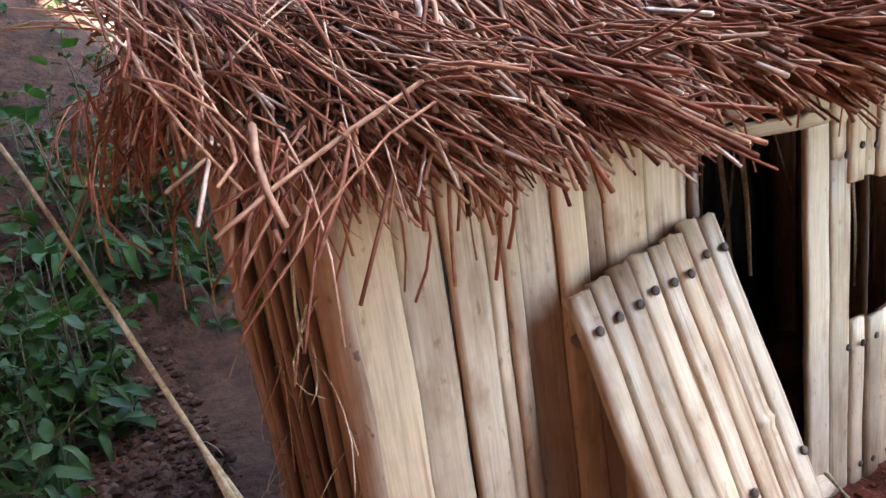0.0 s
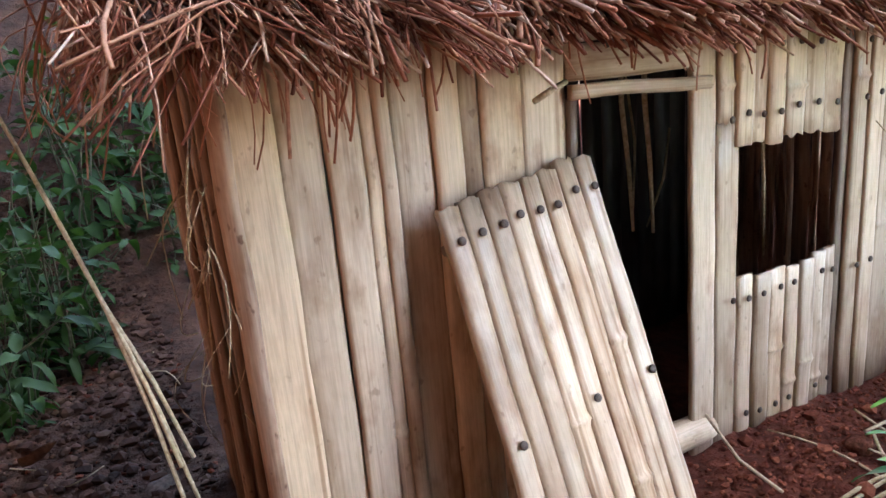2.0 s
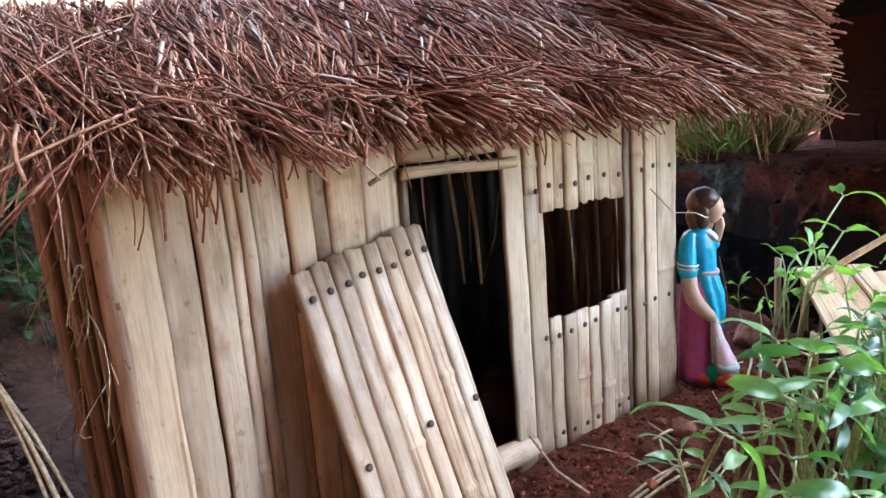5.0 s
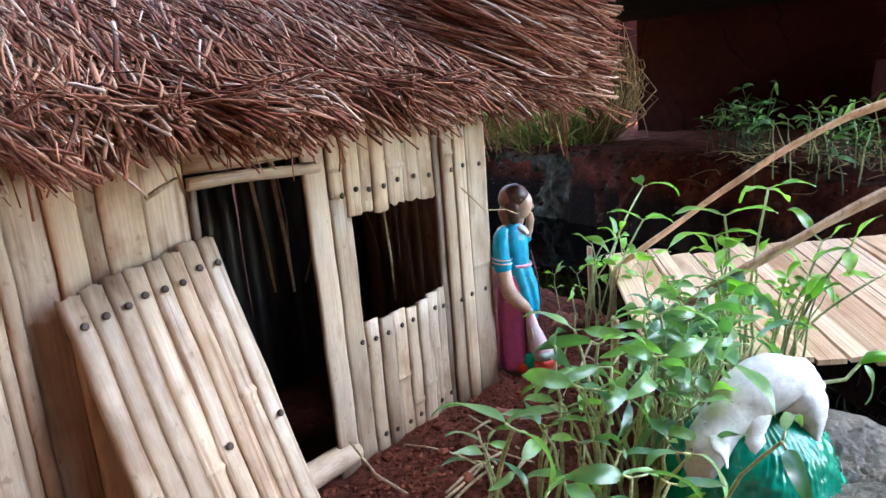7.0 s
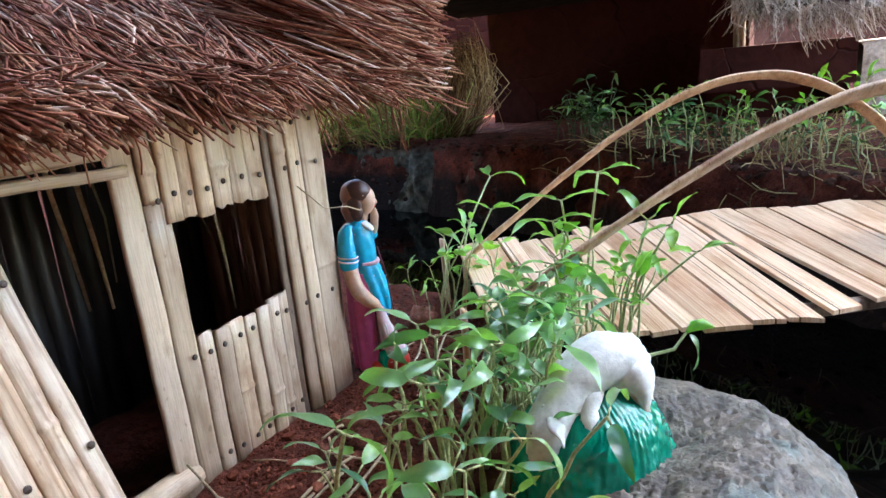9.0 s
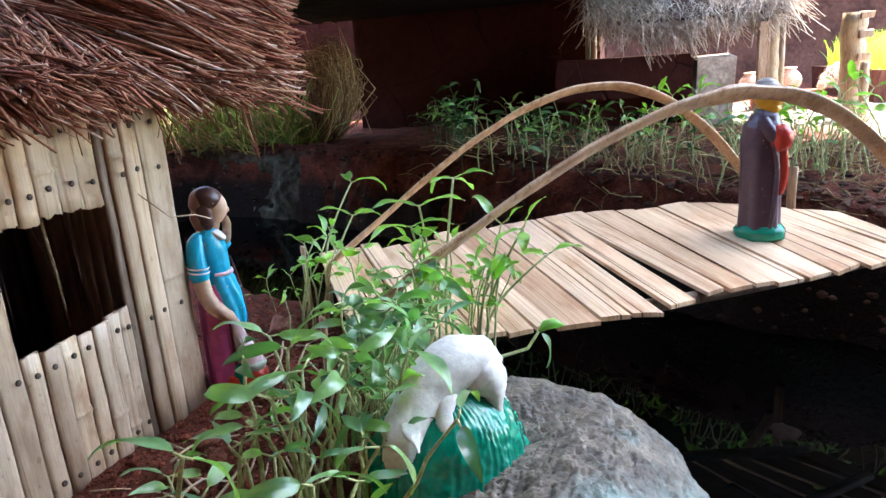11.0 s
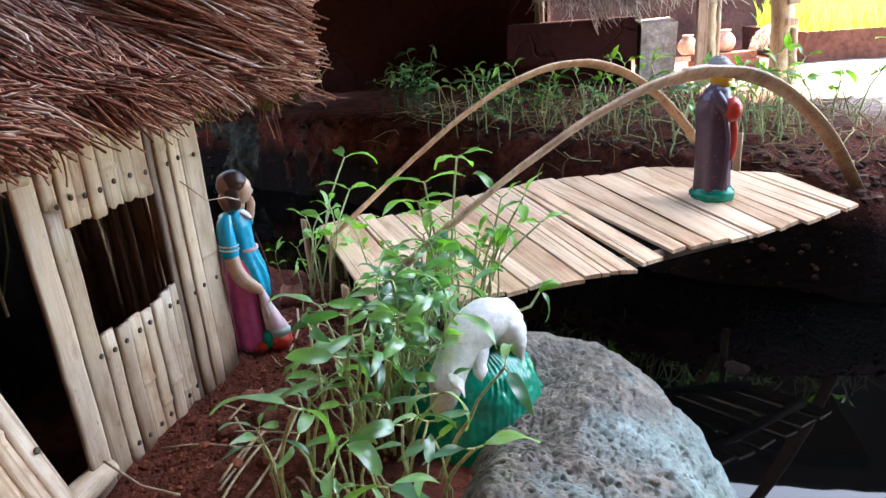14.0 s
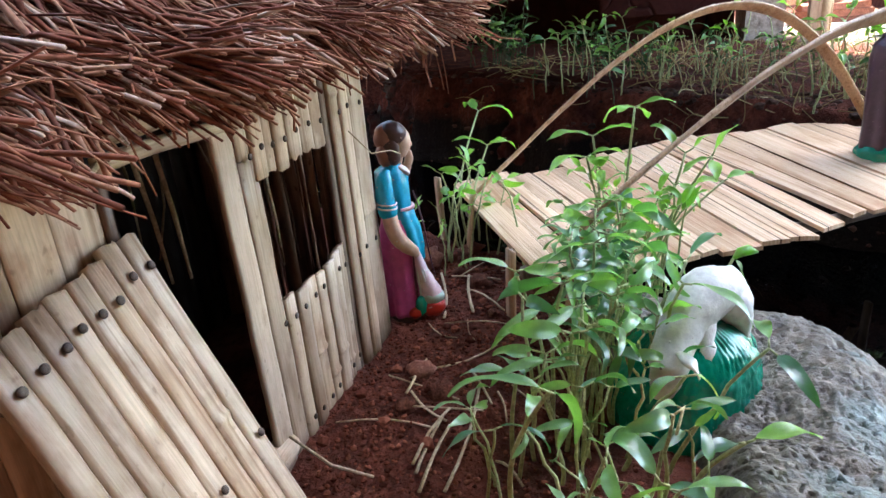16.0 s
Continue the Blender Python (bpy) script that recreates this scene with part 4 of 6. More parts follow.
# each board's two edges along the near side and how far its end is set back
BOARDS = [(0.000, 0.044, -0.004), (0.049, 0.090, -0.008), (0.094, 0.130, -0.006), (0.134, 0.172, -0.010), (0.176, 0.213, -0.011), (0.216, 0.257, -0.012), (0.263, 0.291, -0.009),
          (0.294, 0.362, -0.010), (0.367, 0.413, -0.006), (0.421, 0.471, -0.003), (0.494, 0.533, 0.004), (0.563, 0.589, 0.016), (0.591, 0.625, 0.013), (0.628, 0.656, 0.011),
          (0.658, 0.698, 0.008), (0.701, 0.738, 0.004), (0.748, 0.820, 0.004), (0.841, 0.891, 0.002), (0.911, 0.976, 0.003), (0.990, 1.050, 0.002)]
FANNED = [(0, 0), (0.176, 0.145), (0.294, 0.250), (0.421, 0.375), (0.494, 0.430), (0.563, 0.489), (0.628, 0.590), (0.700, 0.680), (0.748, 0.752), (0.83, 0.816), (0.90, 0.868), (0.98, 0.955), (1.05, 1.06)]


def far_share(t):
    """Where a board that leaves the near side at t reaches the far side."""
    return float(np.interp(t, [p[0] for p in FANNED], [p[1] for p in FANNED]))


gaps = [0.0] + [0.5 * (a[1] + b[0]) for a, b in zip(BOARDS, BOARDS[1:])] + [1.05]
for (t0, t1, back), g0, g1 in zip(BOARDS, gaps, gaps[1:]):
    f0, f1, n0, n1 = along(FAR, far_share(g0)), along(FAR, far_share(g1)), along(NEAR, t0), along(NEAR, t1)
    d = ((f0 + f1) - (n0 + n1)).normalized()
    q0 = br.uniform(-0.009, 0.009)
    f0, f1 = f0 + d * (q0 + br.uniform(-0.002, 0.002)), f1 + d * q0
    n0, n1 = n0 + d * back, n1 + d * (back + br.uniform(-0.003, 0.003))
    sh = Shape()
    lift, th_, tilt = br.uniform(0, 0.0032), 0.0036, br.uniform(-0.0004, 0.0012)
    cols, rows_ = 5, 6
    vs = []
    for layer in (0, 1):
        for r in range(rows_ + 1):
            u = r / rows_
            a, b = f0.lerp(n0, u), f1.lerp(n1, u)
            for c in range(cols):
                p = a.lerp(b, 0.02 + 0.96 * c / (cols - 1))
                z = deck_z(p.x, p.y) + lift + tilt * (c / (cols - 1) - 0.5) * 2 - (th_ if layer else 0) + (0 if layer else 0.0005 * math.sin(math.pi * c / (cols - 1)) + br.uniform(-0.0002, 0.0002))
                vs.append((p.x, p.y, z))
    fs, n_ = [], (rows_ + 1) * cols
    for r in range(rows_):
        for c in range(cols - 1):
            k = r * cols + c
            fs.append((k, k + cols, k + cols + 1, k + 1))
            fs.append((n_ + k, n_ + k + 1, n_ + k + cols + 1, n_ + k + cols))
        k = r * cols
        fs.append((k, n_ + k, n_ + k + cols, k + cols))
        k = r * cols + cols - 1
        fs.append((k, k + cols, n_ + k + cols, n_ + k))
    for c in range(cols - 1):
        fs.append((c, c + 1, n_ + c + 1, n_ + c))
        k = rows_ * cols + c
        fs.append((k, n_ + k, n_ + k + 1, k + 1))
    # each board lies in its own frame, long axis z
    mid = (f0 + f1 + n0 + n1) / 4
    zax = Vector((d.x, d.y, 0))
    yax = Vector((0, 0, 1))
    m = Matrix((yax.cross(zax), yax, zax)).transposed().to_4x4()
    m.translation = (mid.x, mid.y, deck_z(mid.x, mid.y))
    inv = m.inverted()
    sh.add([tuple(inv @ Vector(p)) for p in vs], fs)
    part("board", sh, PLANK, deck, smooth=False, m=m)
for line, off in ((FAR, -0.03), (NEAR, 0.03)):
    sh = Shape()
    pts = []
    for k in range(9):
        p = along(line, k / 8)
        q = along(NEAR if line is FAR else FAR, k / 8)
        p = p + (q - p).normalized() * 0.03
        pts.append((p.x, p.y, deck_z(p.x, p.y) - 0.011))
    tube(sh, pts, 0.006, 8)
    part("beam", sh, BAMBOO_DARK, bridge)


def strip(sh, pts, halves):
    """A flat split strip along points, its broad side tilted up and out, with rounded rims."""
    vs, fs, n = [], [], len(pts)
    sect = [(-1, -0.10), (-0.94, 0.16), (-0.4, 0.24), (0.2, 0.26), (0.94, 0.16), (1, -0.10), (0.9, -0.24), (-0.9, -0.24)]
    for i, p in enumerate(pts):
        d = (pts[min(i + 1, n - 1)] - pts[max(i - 1, 0)]).normalized()
        wide = d.cross(Vector((0, 0, 1)))
        wide = (wide.normalized() + Vector((0, 0, 0.95))).normalized()
        wide = (wide - d * wide.dot(d)).normalized()
        up = wide.cross(d)
        for u, v_ in sect:
            vs.append(tuple(p + wide * (u * halves[i]) + up * (v_ * halves[i] + 0.0003 * math.sin(i * 1.7 + u * 3))))
    m_ = len(sect)
    for i in range(n - 1):
        for k in range(m_):
            a, b = i * m_ + k, i * m_ + (k + 1) % m_
            fs.append((a, b, b + m_, a + m_))
    fs.append(tuple(range(m_))[::-1])
    fs.append(tuple((n - 1) * m_ + k for k in range(m_)))
    sh.add(vs, fs)


def arch(a, b, peak, skew, power, r, cut=0):
    """A bent strip between two feet, its ends pushed into the bank."""
    sh, pts = Shape(), []
    a, b = Vector(a), Vector(b)
    for k in range(37):
        t = k / 36
        p = a.lerp(b, t)
        pts.append(Vector((p.x, p.y, p.z + peak * (4 * t * (1 - t)) ** power * (1 + skew * (t - 0.5)))))
    pts = pts[cut:]
    pts.insert(0, Vector((pts[0].x - 0.006, pts[0].y + 0.006, -0.01)) if cut else pts[0] * 2 - pts[2])
    pts += [pts[-1] + (pts[-1] - pts[-3]) * k for k in (0.6, 1.3, 2.0)]
    strip(sh, pts, [r * (1.0 + 0.07 * math.sin(k * 0.9) + (0.30 if k in (17, 18) and r > 0.007 else 0)) for k in range(len(pts))])
    return part("rail", sh, ARC, bridge)


arch((-0.0192, -0.0966, 0.0431), (0.4532, -0.6013, 0.0015), 0.1547, 0.73, 1.052, 0.0080, 3)
arch((0.1216, -0.0100, 0.0365), (0.4786, -0.4406, 0.0264), 0.1526, 0.713, 1.149, 0.0058, 2)
for x, y, z0, z1, lean in ((0.166, 0.003, -0.02, 0.063, 3), (0.459, -0.458, -0.05, 0.080, 0), (0.478, -0.612, -0.05, 0.035, 14), (0.02, -0.088, -0.03, 0.055, -4)):
    part("stake", slat(0.011, z1 - z0, rng, ()), ARC, bridge, m=pose(x, y, z0, 0, lean, 40))

# ---- rock ----
rk = Shape()
CX, CY, CZ, RX, RY, RZ, EX = -0.1107, -0.2121, -0.165, 0.2354, 0.1736, 0.202, 2.913
YAW, TX, TY = 0.1475, -0.0247, 0.0865


def bed_edge(x):
    """Line along which the bed of beans meets the boulder."""
    return -0.212 + 0.060 * smooth(-0.135, 0.0, x)


def rock_dip(x, y):
    """Lower shoulder towards the bed and a hollow where the calf sits."""
    edge = bed_edge(x)
    return 0.085 * smooth(edge - 0.022, edge + 0.040, y) + 0.028 * math.exp(-((x + 0.100) ** 2 + (y + 0.214) ** 2) / 0.0024) + 0.017 * math.exp(-((x + 0.042) ** 2 + (y + 0.243) ** 2) / 0.0010)


def rock_top(x, y):
    dx, dy = x - CX, y - CY
    lx, ly = dx * math.cos(YAW) + dy * math.sin(YAW), dy * math.cos(YAW) - dx * math.sin(YAW)
    q = abs(lx / RX) ** EX + abs(ly / RY) ** EX
    if q >= 1:
        return -1
    zl = RZ * (1 - q) ** (1 / EX)
    return CZ + zl + (TX * dx + TY * dy) * zl / RZ - rock_dip(x, y)


sides, stacks = 600, 400
vs, fs = [], []
for i in range(stacks + 1):
    th_ = 0.5 * math.pi * i / stacks
    for k in range(sides):
        a = 2 * math.pi * k / sides
        d = Vector((math.sin(th_) * math.cos(a), math.sin(th_) * math.sin(a), math.cos(th_)))
        s = (abs(d.x) ** EX + abs(d.y) ** EX + abs(d.z) ** EX) ** (-1 / EX)
        lx, ly = d.x * s * RX, d.y * s * RY
        ox, oy = lx * math.cos(YAW) - ly * math.sin(YAW), lx * math.sin(YAW) + ly * math.cos(YAW)
        p = Vector((CX + ox, CY + oy, CZ + d.z * s * (RZ + TX * ox + TY * oy)))
        q = p * 12
        p += d * (0.012 * noise.noise(q * 0.7) + 0.005 * noise.noise(q * 2.2) + 0.0026 * noise.noise(q * 6) + 0.0014 * noise.noise(q * 14) + 0.0008 * noise.noise(q * 29) - 0.010 * max(0, noise.noise(q * 19) - 0.36) - 0.012 * max(0, noise.noise(q * 33) - 0.36))
        p.z -= rock_dip(p.x, p.y)
        vs.append(tuple(p))
for i in range(stacks):
    for k in range(sides):
        a, b = i * sides + k, i * sides + (k + 1) % sides
        fs.append((a, a + sides, b + sides, b))
rk.add(vs, fs)
solid("boulder", rk, ROCK, "pitted grey cement boulder at the pond's edge", "rock")
sh = Shape()
blob(sh, (0, 0, 0), (0.018, 0.015, 0.006), rough=0.3, seed=8, sides=20, stacks=12)
solid("pond_stone", sh, SILTSTONE, "small brown stone just breaking the black water", "stone", m=pose(0.2230, -0.4250, -0.1235))
# rough bank across the water
BANK = [Vector(p) for p in ((1.36, 1.30), (1.24, 1.02), (1.17, 0.78), (1.10, 0.55), (1.03, 0.36), (0.94, 0.20), (0.84, 0.04), (0.74, -0.11), (0.67, -0.22))]
nu, nv, vs, fs = 420, 46, [], []
for i in range(nu + 1):
    c = i / nu * (len(BANK) - 1)
    k = min(int(c), len(BANK) - 2)
    p2 = BANK[k].lerp(BANK[k + 1], c - k)
    d = (BANK[k + 1] - BANK[k]).normalized()
    out = Vector((-d.y, d.x, 0)) * -1
    if out.x > 0:
        out = -out
    for j in range(nv + 1):
        v_ = j / nv
        ang = v_ * math.pi * 0.5
        q = Vector((p2.x, p2.y, 0)) + out * (0.070 * math.cos(ang) - 0.035) + Vector((0, 0, -0.150 + 0.205 * math.sin(ang)))
        bump_ = 0.030 * noise.noise(q * 9) + 0.020 * noise.noise(q * 21) + 0.012 * noise.noise(q * 47) + 0.006 * noise.noise(q * 110)
        q += (out * math.cos(ang) * 1.1 + Vector((0, 0, 0.55))) * bump_ * (1 - 0.6 * v_ ** 6)
        vs.append(tuple(q))
for i in range(nu):
    for j in range(nv):
        a = i * (nv + 1) + j
        fs.append((a, a + 1, a + nv + 2, a + nv + 1))
bk = Shape()
bk.add(vs, fs)
solid("pond_bank", bk, BANKSOIL, "rough dark bank of mossy stone and red soil", "bank", kind="structure")

# ---- figures ----
def flesh(sh, pts, radii, sides=16, mat=0, flat=1.0):
    """Tube along a smoothed line with closely set rings and a round end."""
    n, ps, rs = len(pts), [], []
    for i in range(n - 1):
        q = [Vector(pts[min(max(i + k, 0), n - 1)]) for k in (-1, 0, 1, 2)]
        for j in range(6):
            t = j / 6
            ps.append(0.5 * (2 * q[1] + (q[2] - q[0]) * t + (2 * q[0] - 5 * q[1] + 4 * q[2] - q[3]) * t * t + (3 * q[1] - q[0] - 3 * q[2] + q[3]) * t ** 3))
            rs.append(radii[i] + (radii[i + 1] - radii[i]) * t * t * (3 - 2 * t))
    d = (Vector(pts[-1]) - ps[-1]).normalized()
    for j in range(5):
        ps.append(Vector(pts[-1]) + d * radii[-1] * math.sin(j * 0.39))
        rs.append(max(0.0002, radii[-1] * math.cos(j * 0.39)))
    tube(sh, ps, rs, sides, mat, flat)


def draped(sh, rows, sides=56, mat=0, folds=9, deep=0.0006):
    """Stacked rings, smoothed between the rows, with soft vertical folds deepening downwards."""
    fine = []
    for a, b in zip(rows, rows[1:]):
        for j in range(5):
            t = j / 5
            w_ = t * t * (3 - 2 * t)
            fine.append([a[0] + (b[0] - a[0]) * t] + [p + (q - p) * w_ for p, q in zip(a[1:], b[1:])])
    fine.append(list(rows[-1]))
    lo, hi = rows[0][0], rows[-1][0]
    vs, fs = [], []
    for z, cx, cy, rx, ry in fine:
        amp = deep * (1 - (z - lo) / (hi - lo))
        for k in range(sides):
            a = 2 * math.pi * k / sides
            f = amp * (math.sin(folds * a) + 0.6 * math.sin((folds * 2 - 5) * a + 1.3))
            vs.append((cx + (rx + f) * math.cos(a), cy + (ry + f) * math.sin(a), z))
    for i in range(len(fine) - 1):
        for k in range(sides):
            a, b = i * sides + k, i * sides + (k + 1) % sides
            fs.append((a, b, b + sides, a + sides))
    fs.append(tuple(range(sides))[::-1])
    fs.append(tuple((len(fine) - 1) * sides + k for k in range(sides)))
    sh.add(vs, fs, mat)


def woman():
    """Painted plaster woman, facing +x, gathering her apron over a basket."""
    sh = Shape()
    draped(sh, [(-0.004, 0.0, 0, 0.0190, 0.0150), (0.003, 0.0, 0, 0.0188, 0.0148), (0.0045, -0.001, 0, 0.0160, 0.0130)], 40, 4, 5, 0.0004)
    draped(sh, [(0.003, -0.0050, 0, 0.0142, 0.0140), (0.02, -0.0055, 0, 0.0136, 0.0135), (0.045, -0.0058, 0, 0.0134, 0.0132), (0.066, -0.0055, 0, 0.0132, 0.0130), (0.080, -0.0045, 0, 0.0110, 0.0118)], 60, 1, 8, 0.0007)
    # the dark slit of the skirt
    flesh(sh, [(0.0015, -0.0132, 0.052), (0.0012, -0.0136, 0.03), (0.0016, -0.0140, 0.004)], [0.0007, 0.0009, 0.0007], 8, 9)
    # blouse with its long front
    draped(sh, [(0.0425, 0.0075, -0.002, 0.0030, 0.0050), (0.047, 0.0068, -0.001, 0.0062, 0.0088), (0.056, 0.0046, 0, 0.0092, 0.0112), (0.068, 0.0012, 0, 0.0118, 0.0128), (0.080, -0.0018, 0, 0.0116, 0.0124), (0.0865, -0.0030, 0, 0.0104, 0.0114), (0.094, -0.0038, 0, 0.0112, 0.0124),
                (0.105, -0.0048, 0, 0.0120, 0.0136), (0.1135, -0.0055, 0, 0.0108, 0.0128), (0.1190, -0.0030, 0, 0.0062, 0.0078)], 56, 0, 7, 0.0007)
    flesh(sh, [(-0.0035, -0.0116, 0.0872), (0.0030, -0.0105, 0.0868), (0.0072, -0.0055, 0.0866), (0.0080, 0.0, 0.0868), (0.0065, 0.006, 0.0872)], [0.0011, 0.0014, 0.0016, 0.0014, 0.0010], 10, 3)
    blob(sh, (0.0030, -0.0035, 0.1145), (0.0062, 0.0078, 0.0026), 5, 0.12, 6, 24, 14, Euler((0, 0.7, 0)).to_matrix())
    # neck and bowed head
    flesh(sh, [(-0.0030, 0, 0.112), (-0.0005, 0, 0.120), (0.0015, 0, 0.128)], [0.0060, 0.0052, 0.0056], 16, 2)
    tilt = Euler((0, 0.22, 0)).to_matrix()
    blob(sh, (0.0035, -0.0008, 0.1325), (0.0082, 0.0080, 0.0112), 2, 0.03, 3, 26, 18, tilt)
    blob(sh, (0.0108, -0.0008, 0.1310), (0.0021, 0.0016, 0.0024), 2)
    blob(sh, (0.0086, -0.0008, 0.1245), (0.0030, 0.0030, 0.0026), 2)
    blob(sh, (0.0102, -0.0008, 0.1278), (0.0011, 0.0018, 0.0008), 6)
    for y in (-0.0040, 0.0026):
        blob(sh, (0.0100, y, 0.1345), (0.0008, 0.0015, 0.0006), 4)
    # hair: a worn crown, a dark side lock and a bun at the nape
    blob(sh, (-0.0030, 0.0004, 0.1372), (0.0108, 0.0108, 0.0110), 10, 0.06, 5, 28, 18)
    blob(sh, (-0.0010, -0.0010, 0.1392), (0.0104, 0.0100, 0.0098), 4, 0.10, 15, 28, 18)
    blob(sh, (-0.0036, -0.0056, 0.1322), (0.0064, 0.0056, 0.0095), 4, 0.14, 8, 20, 14)
    blob(sh, (-0.0070, -0.0020, 0.1270), (0.0068, 0.0076, 0.0098), 10, 0.18, 9, 20, 14)
    blob(sh, (-0.0030, -0.0072, 0.1255), (0.0050, 0.0040, 0.0066), 4, 0.16, 10, 18, 12)
    # the near arm hangs forward across the skirt, the far hand is at the chin
    flesh(sh, [(-0.0095, -0.0060, 0.1145), (-0.0128, -0.0096, 0.1095), (-0.0138, -0.0118, 0.1010), (-0.0136, -0.0128, 0.0925), (-0.0132, -0.0132, 0.0890)], [0.0050, 0.0062, 0.0066, 0.0068, 0.0070], 22, 0)
    for z in (0.0945, 0.0915):
        flesh(sh, [(-0.0135 + 0.0073 * math.cos(a * 0.785), -0.0126 + 0.0073 * math.sin(a * 0.785), z - 0.0009 * math.cos(a * 0.785)) for a in range(9)], [0.0006] * 9, 6, 5)
    flesh(sh, [(-0.0128, -0.0130, 0.0885), (-0.0120, -0.0146, 0.0780), (-0.0090, -0.0156, 0.0685), (-0.0035, -0.0152, 0.0610), (0.0015, -0.0136, 0.0560), (0.0042, -0.0120, 0.0525)], [0.0054, 0.0058, 0.0058, 0.0052, 0.0044, 0.0030], 20, 2)
    flesh(sh, [(-0.0015, 0.0120, 0.1110), (0.0040, 0.0125, 0.1040), (0.0062, 0.0100, 0.1045)], [0.0056, 0.0050, 0.0044], 16, 0)
    flesh(sh, [(0.0060, 0.0100, 0.1050), (0.0082, 0.0060, 0.1110), (0.0092, 0.0028, 0.1165)], [0.0036, 0.0034, 0.0030], 14, 2)
    flesh(sh, [(0.0092, 0.0022, 0.1165), (0.0096, -0.0004, 0.1205), (0.0098, -0.0018, 0.1250)], [0.0030, 0.0032, 0.0020], 12, 2)
    # gathered apron over the basket
    flesh(sh, [(0.0048, -0.0105, 0.0520), (0.0066, -0.0108, 0.0400), (0.0098, -0.0112, 0.0285), (0.0128, -0.0115, 0.0190)], [0.0030, 0.0048, 0.0066, 0.0082], 22, 3)
    for k in range(6):
        u = -1 + 2 * k / 5
        flesh(sh, [(0.0060 + 0.0026 * u, -0.0138 + 0.001 * abs(u), 0.0460), (0.0085 + 0.0048 * u, -0.0168 + 0.003 * abs(u), 0.0320), (0.0118 + 0.0078 * u, -0.0185 + 0.005 * abs(u), 0.0195)], [0.0006, 0.0010, 0.0007], 8, 5)
    blob(sh, (0.0128, -0.0108, 0.0078), (0.0102, 0.0102, 0.0086), 6, 0.10, 2, 26, 16)
    blob(sh, (0.0134, -0.0114, 0.0158), (0.0092, 0.0094, 0.0066), 8, 0.18, 4, 26, 16)
    blob(sh, (0.0036, -0.0138, 0.0105), (0.0048, 0.0048, 0.0078), 7, 0.2, 7, 18, 12)
    blob(sh, (-0.0005, -0.0130, 0.0060), (0.0060, 0.0046, 0.0050), 6, 0.2, 13, 18, 12)
    # thin stalk held at her side
    flesh(sh, [(0.0086, -0.0050, 0.0980), (0.0128, -0.0070, 0.0760), (0.0150, -0.0080, 0.0520), (0.0178, -0.0090, 0.0300)], [0.0005, 0.0006, 0.0006, 0.0004], 6, 9)
    return solid("woman_statue", sh, [BLUE, PINK, SKIN, PALEPINK, HAIR, WHITE, RED, GREEN, MINT, PLUM, WORNHAIR], "plaster woman in blue blouse and pink skirt beside the hut", "statue", m=pose(0.0185, -0.0125, 0.0, 0, 0, -55))


woman()


def shepherd():
    """Painted plaster shepherd in a cloak, facing +x."""
    sh = Shape()
    draped(sh, [(-0.001, 0, 0, 0.0232, 0.0200), (0.007, 0, 0, 0.0240, 0.0208), (0.0125, 0, 0, 0.0205, 0.0178)], 44, 1, 9, 0.0009)
    draped(sh, [(0.010, -0.001, 0, 0.0196, 0.0172), (0.03, -0.001, 0, 0.0190, 0.0168), (0.07, -0.0018, 0, 0.0186, 0.0170), (0.095, -0.0022, 0, 0.0194, 0.0190), (0.110, -0.0015, 0, 0.0180, 0.0186), (0.1185, 0.0, 0, 0.0135, 0.0140), (0.126, 0.001, 0, 0.0085, 0.0090)], 60, 0, 6, 0.0012)
    flesh(sh, [(0.006, -0.0175, 0.100), (0.0115, -0.0185, 0.07), (0.010, -0.0178, 0.03), (0.008, -0.0175, 0.013)], [0.0016, 0.0024, 0.0026, 0.0020], 10, 0)
    blob(sh, (0.003, 0, 0.1345), (0.0126, 0.0122, 0.0122), 2, 0.06, 2, 26, 18)
    blob(sh, (0.0128, 0.0, 0.1330), (0.0024, 0.0018, 0.0026), 2)
    blob(sh, (0.0040, -0.001, 0.1275), (0.0100, 0.0098, 0.0080), 2, 0.1, 5, 20, 12)
    draped(sh, [(0.1405, 0.001, 0, 0.0148, 0.0140), (0.1435, 0.001, 0, 0.0156, 0.0147), (0.1475, 0.001, 0, 0.0118, 0.0112), (0.152, 0.0, 0, 0.0088, 0.0084), (0.1548, 0, 0, 0.0040, 0.0040)], 36, 3, 5, 0.0005)
    flesh(sh, [(-0.003, -0.0125, 0.117), (0.001, -0.0150, 0.109), (0.006, -0.0150, 0.102), (0.012, -0.0135, 0.098)], [0.0060, 0.0068, 0.0068, 0.0060], 18, 0)
    blob(sh, (0.0135, -0.0120, 0.0990), (0.0112, 0.0105, 0.0132), 4, 0.12, 7, 26, 16)
    flesh(sh, [(0.0165, -0.0085, 0.090), (0.0180, -0.0070, 0.072), (0.0178, -0.0062, 0.056), (0.0165, -0.0055, 0.045)], [0.0040, 0.0046, 0.0042, 0.0028], 14, 4)
    return solid("shepherd_statue", sh, [PURPLE, GREEN, YELLOW, GREYP, RED], "painted plaster shepherd in a dull purple cloak standing on the bridge", "statue", m=pose(0.346, -0.411, deck_z(0.346, -0.411) + 0.003, 0, 0, -92))


shepherd()


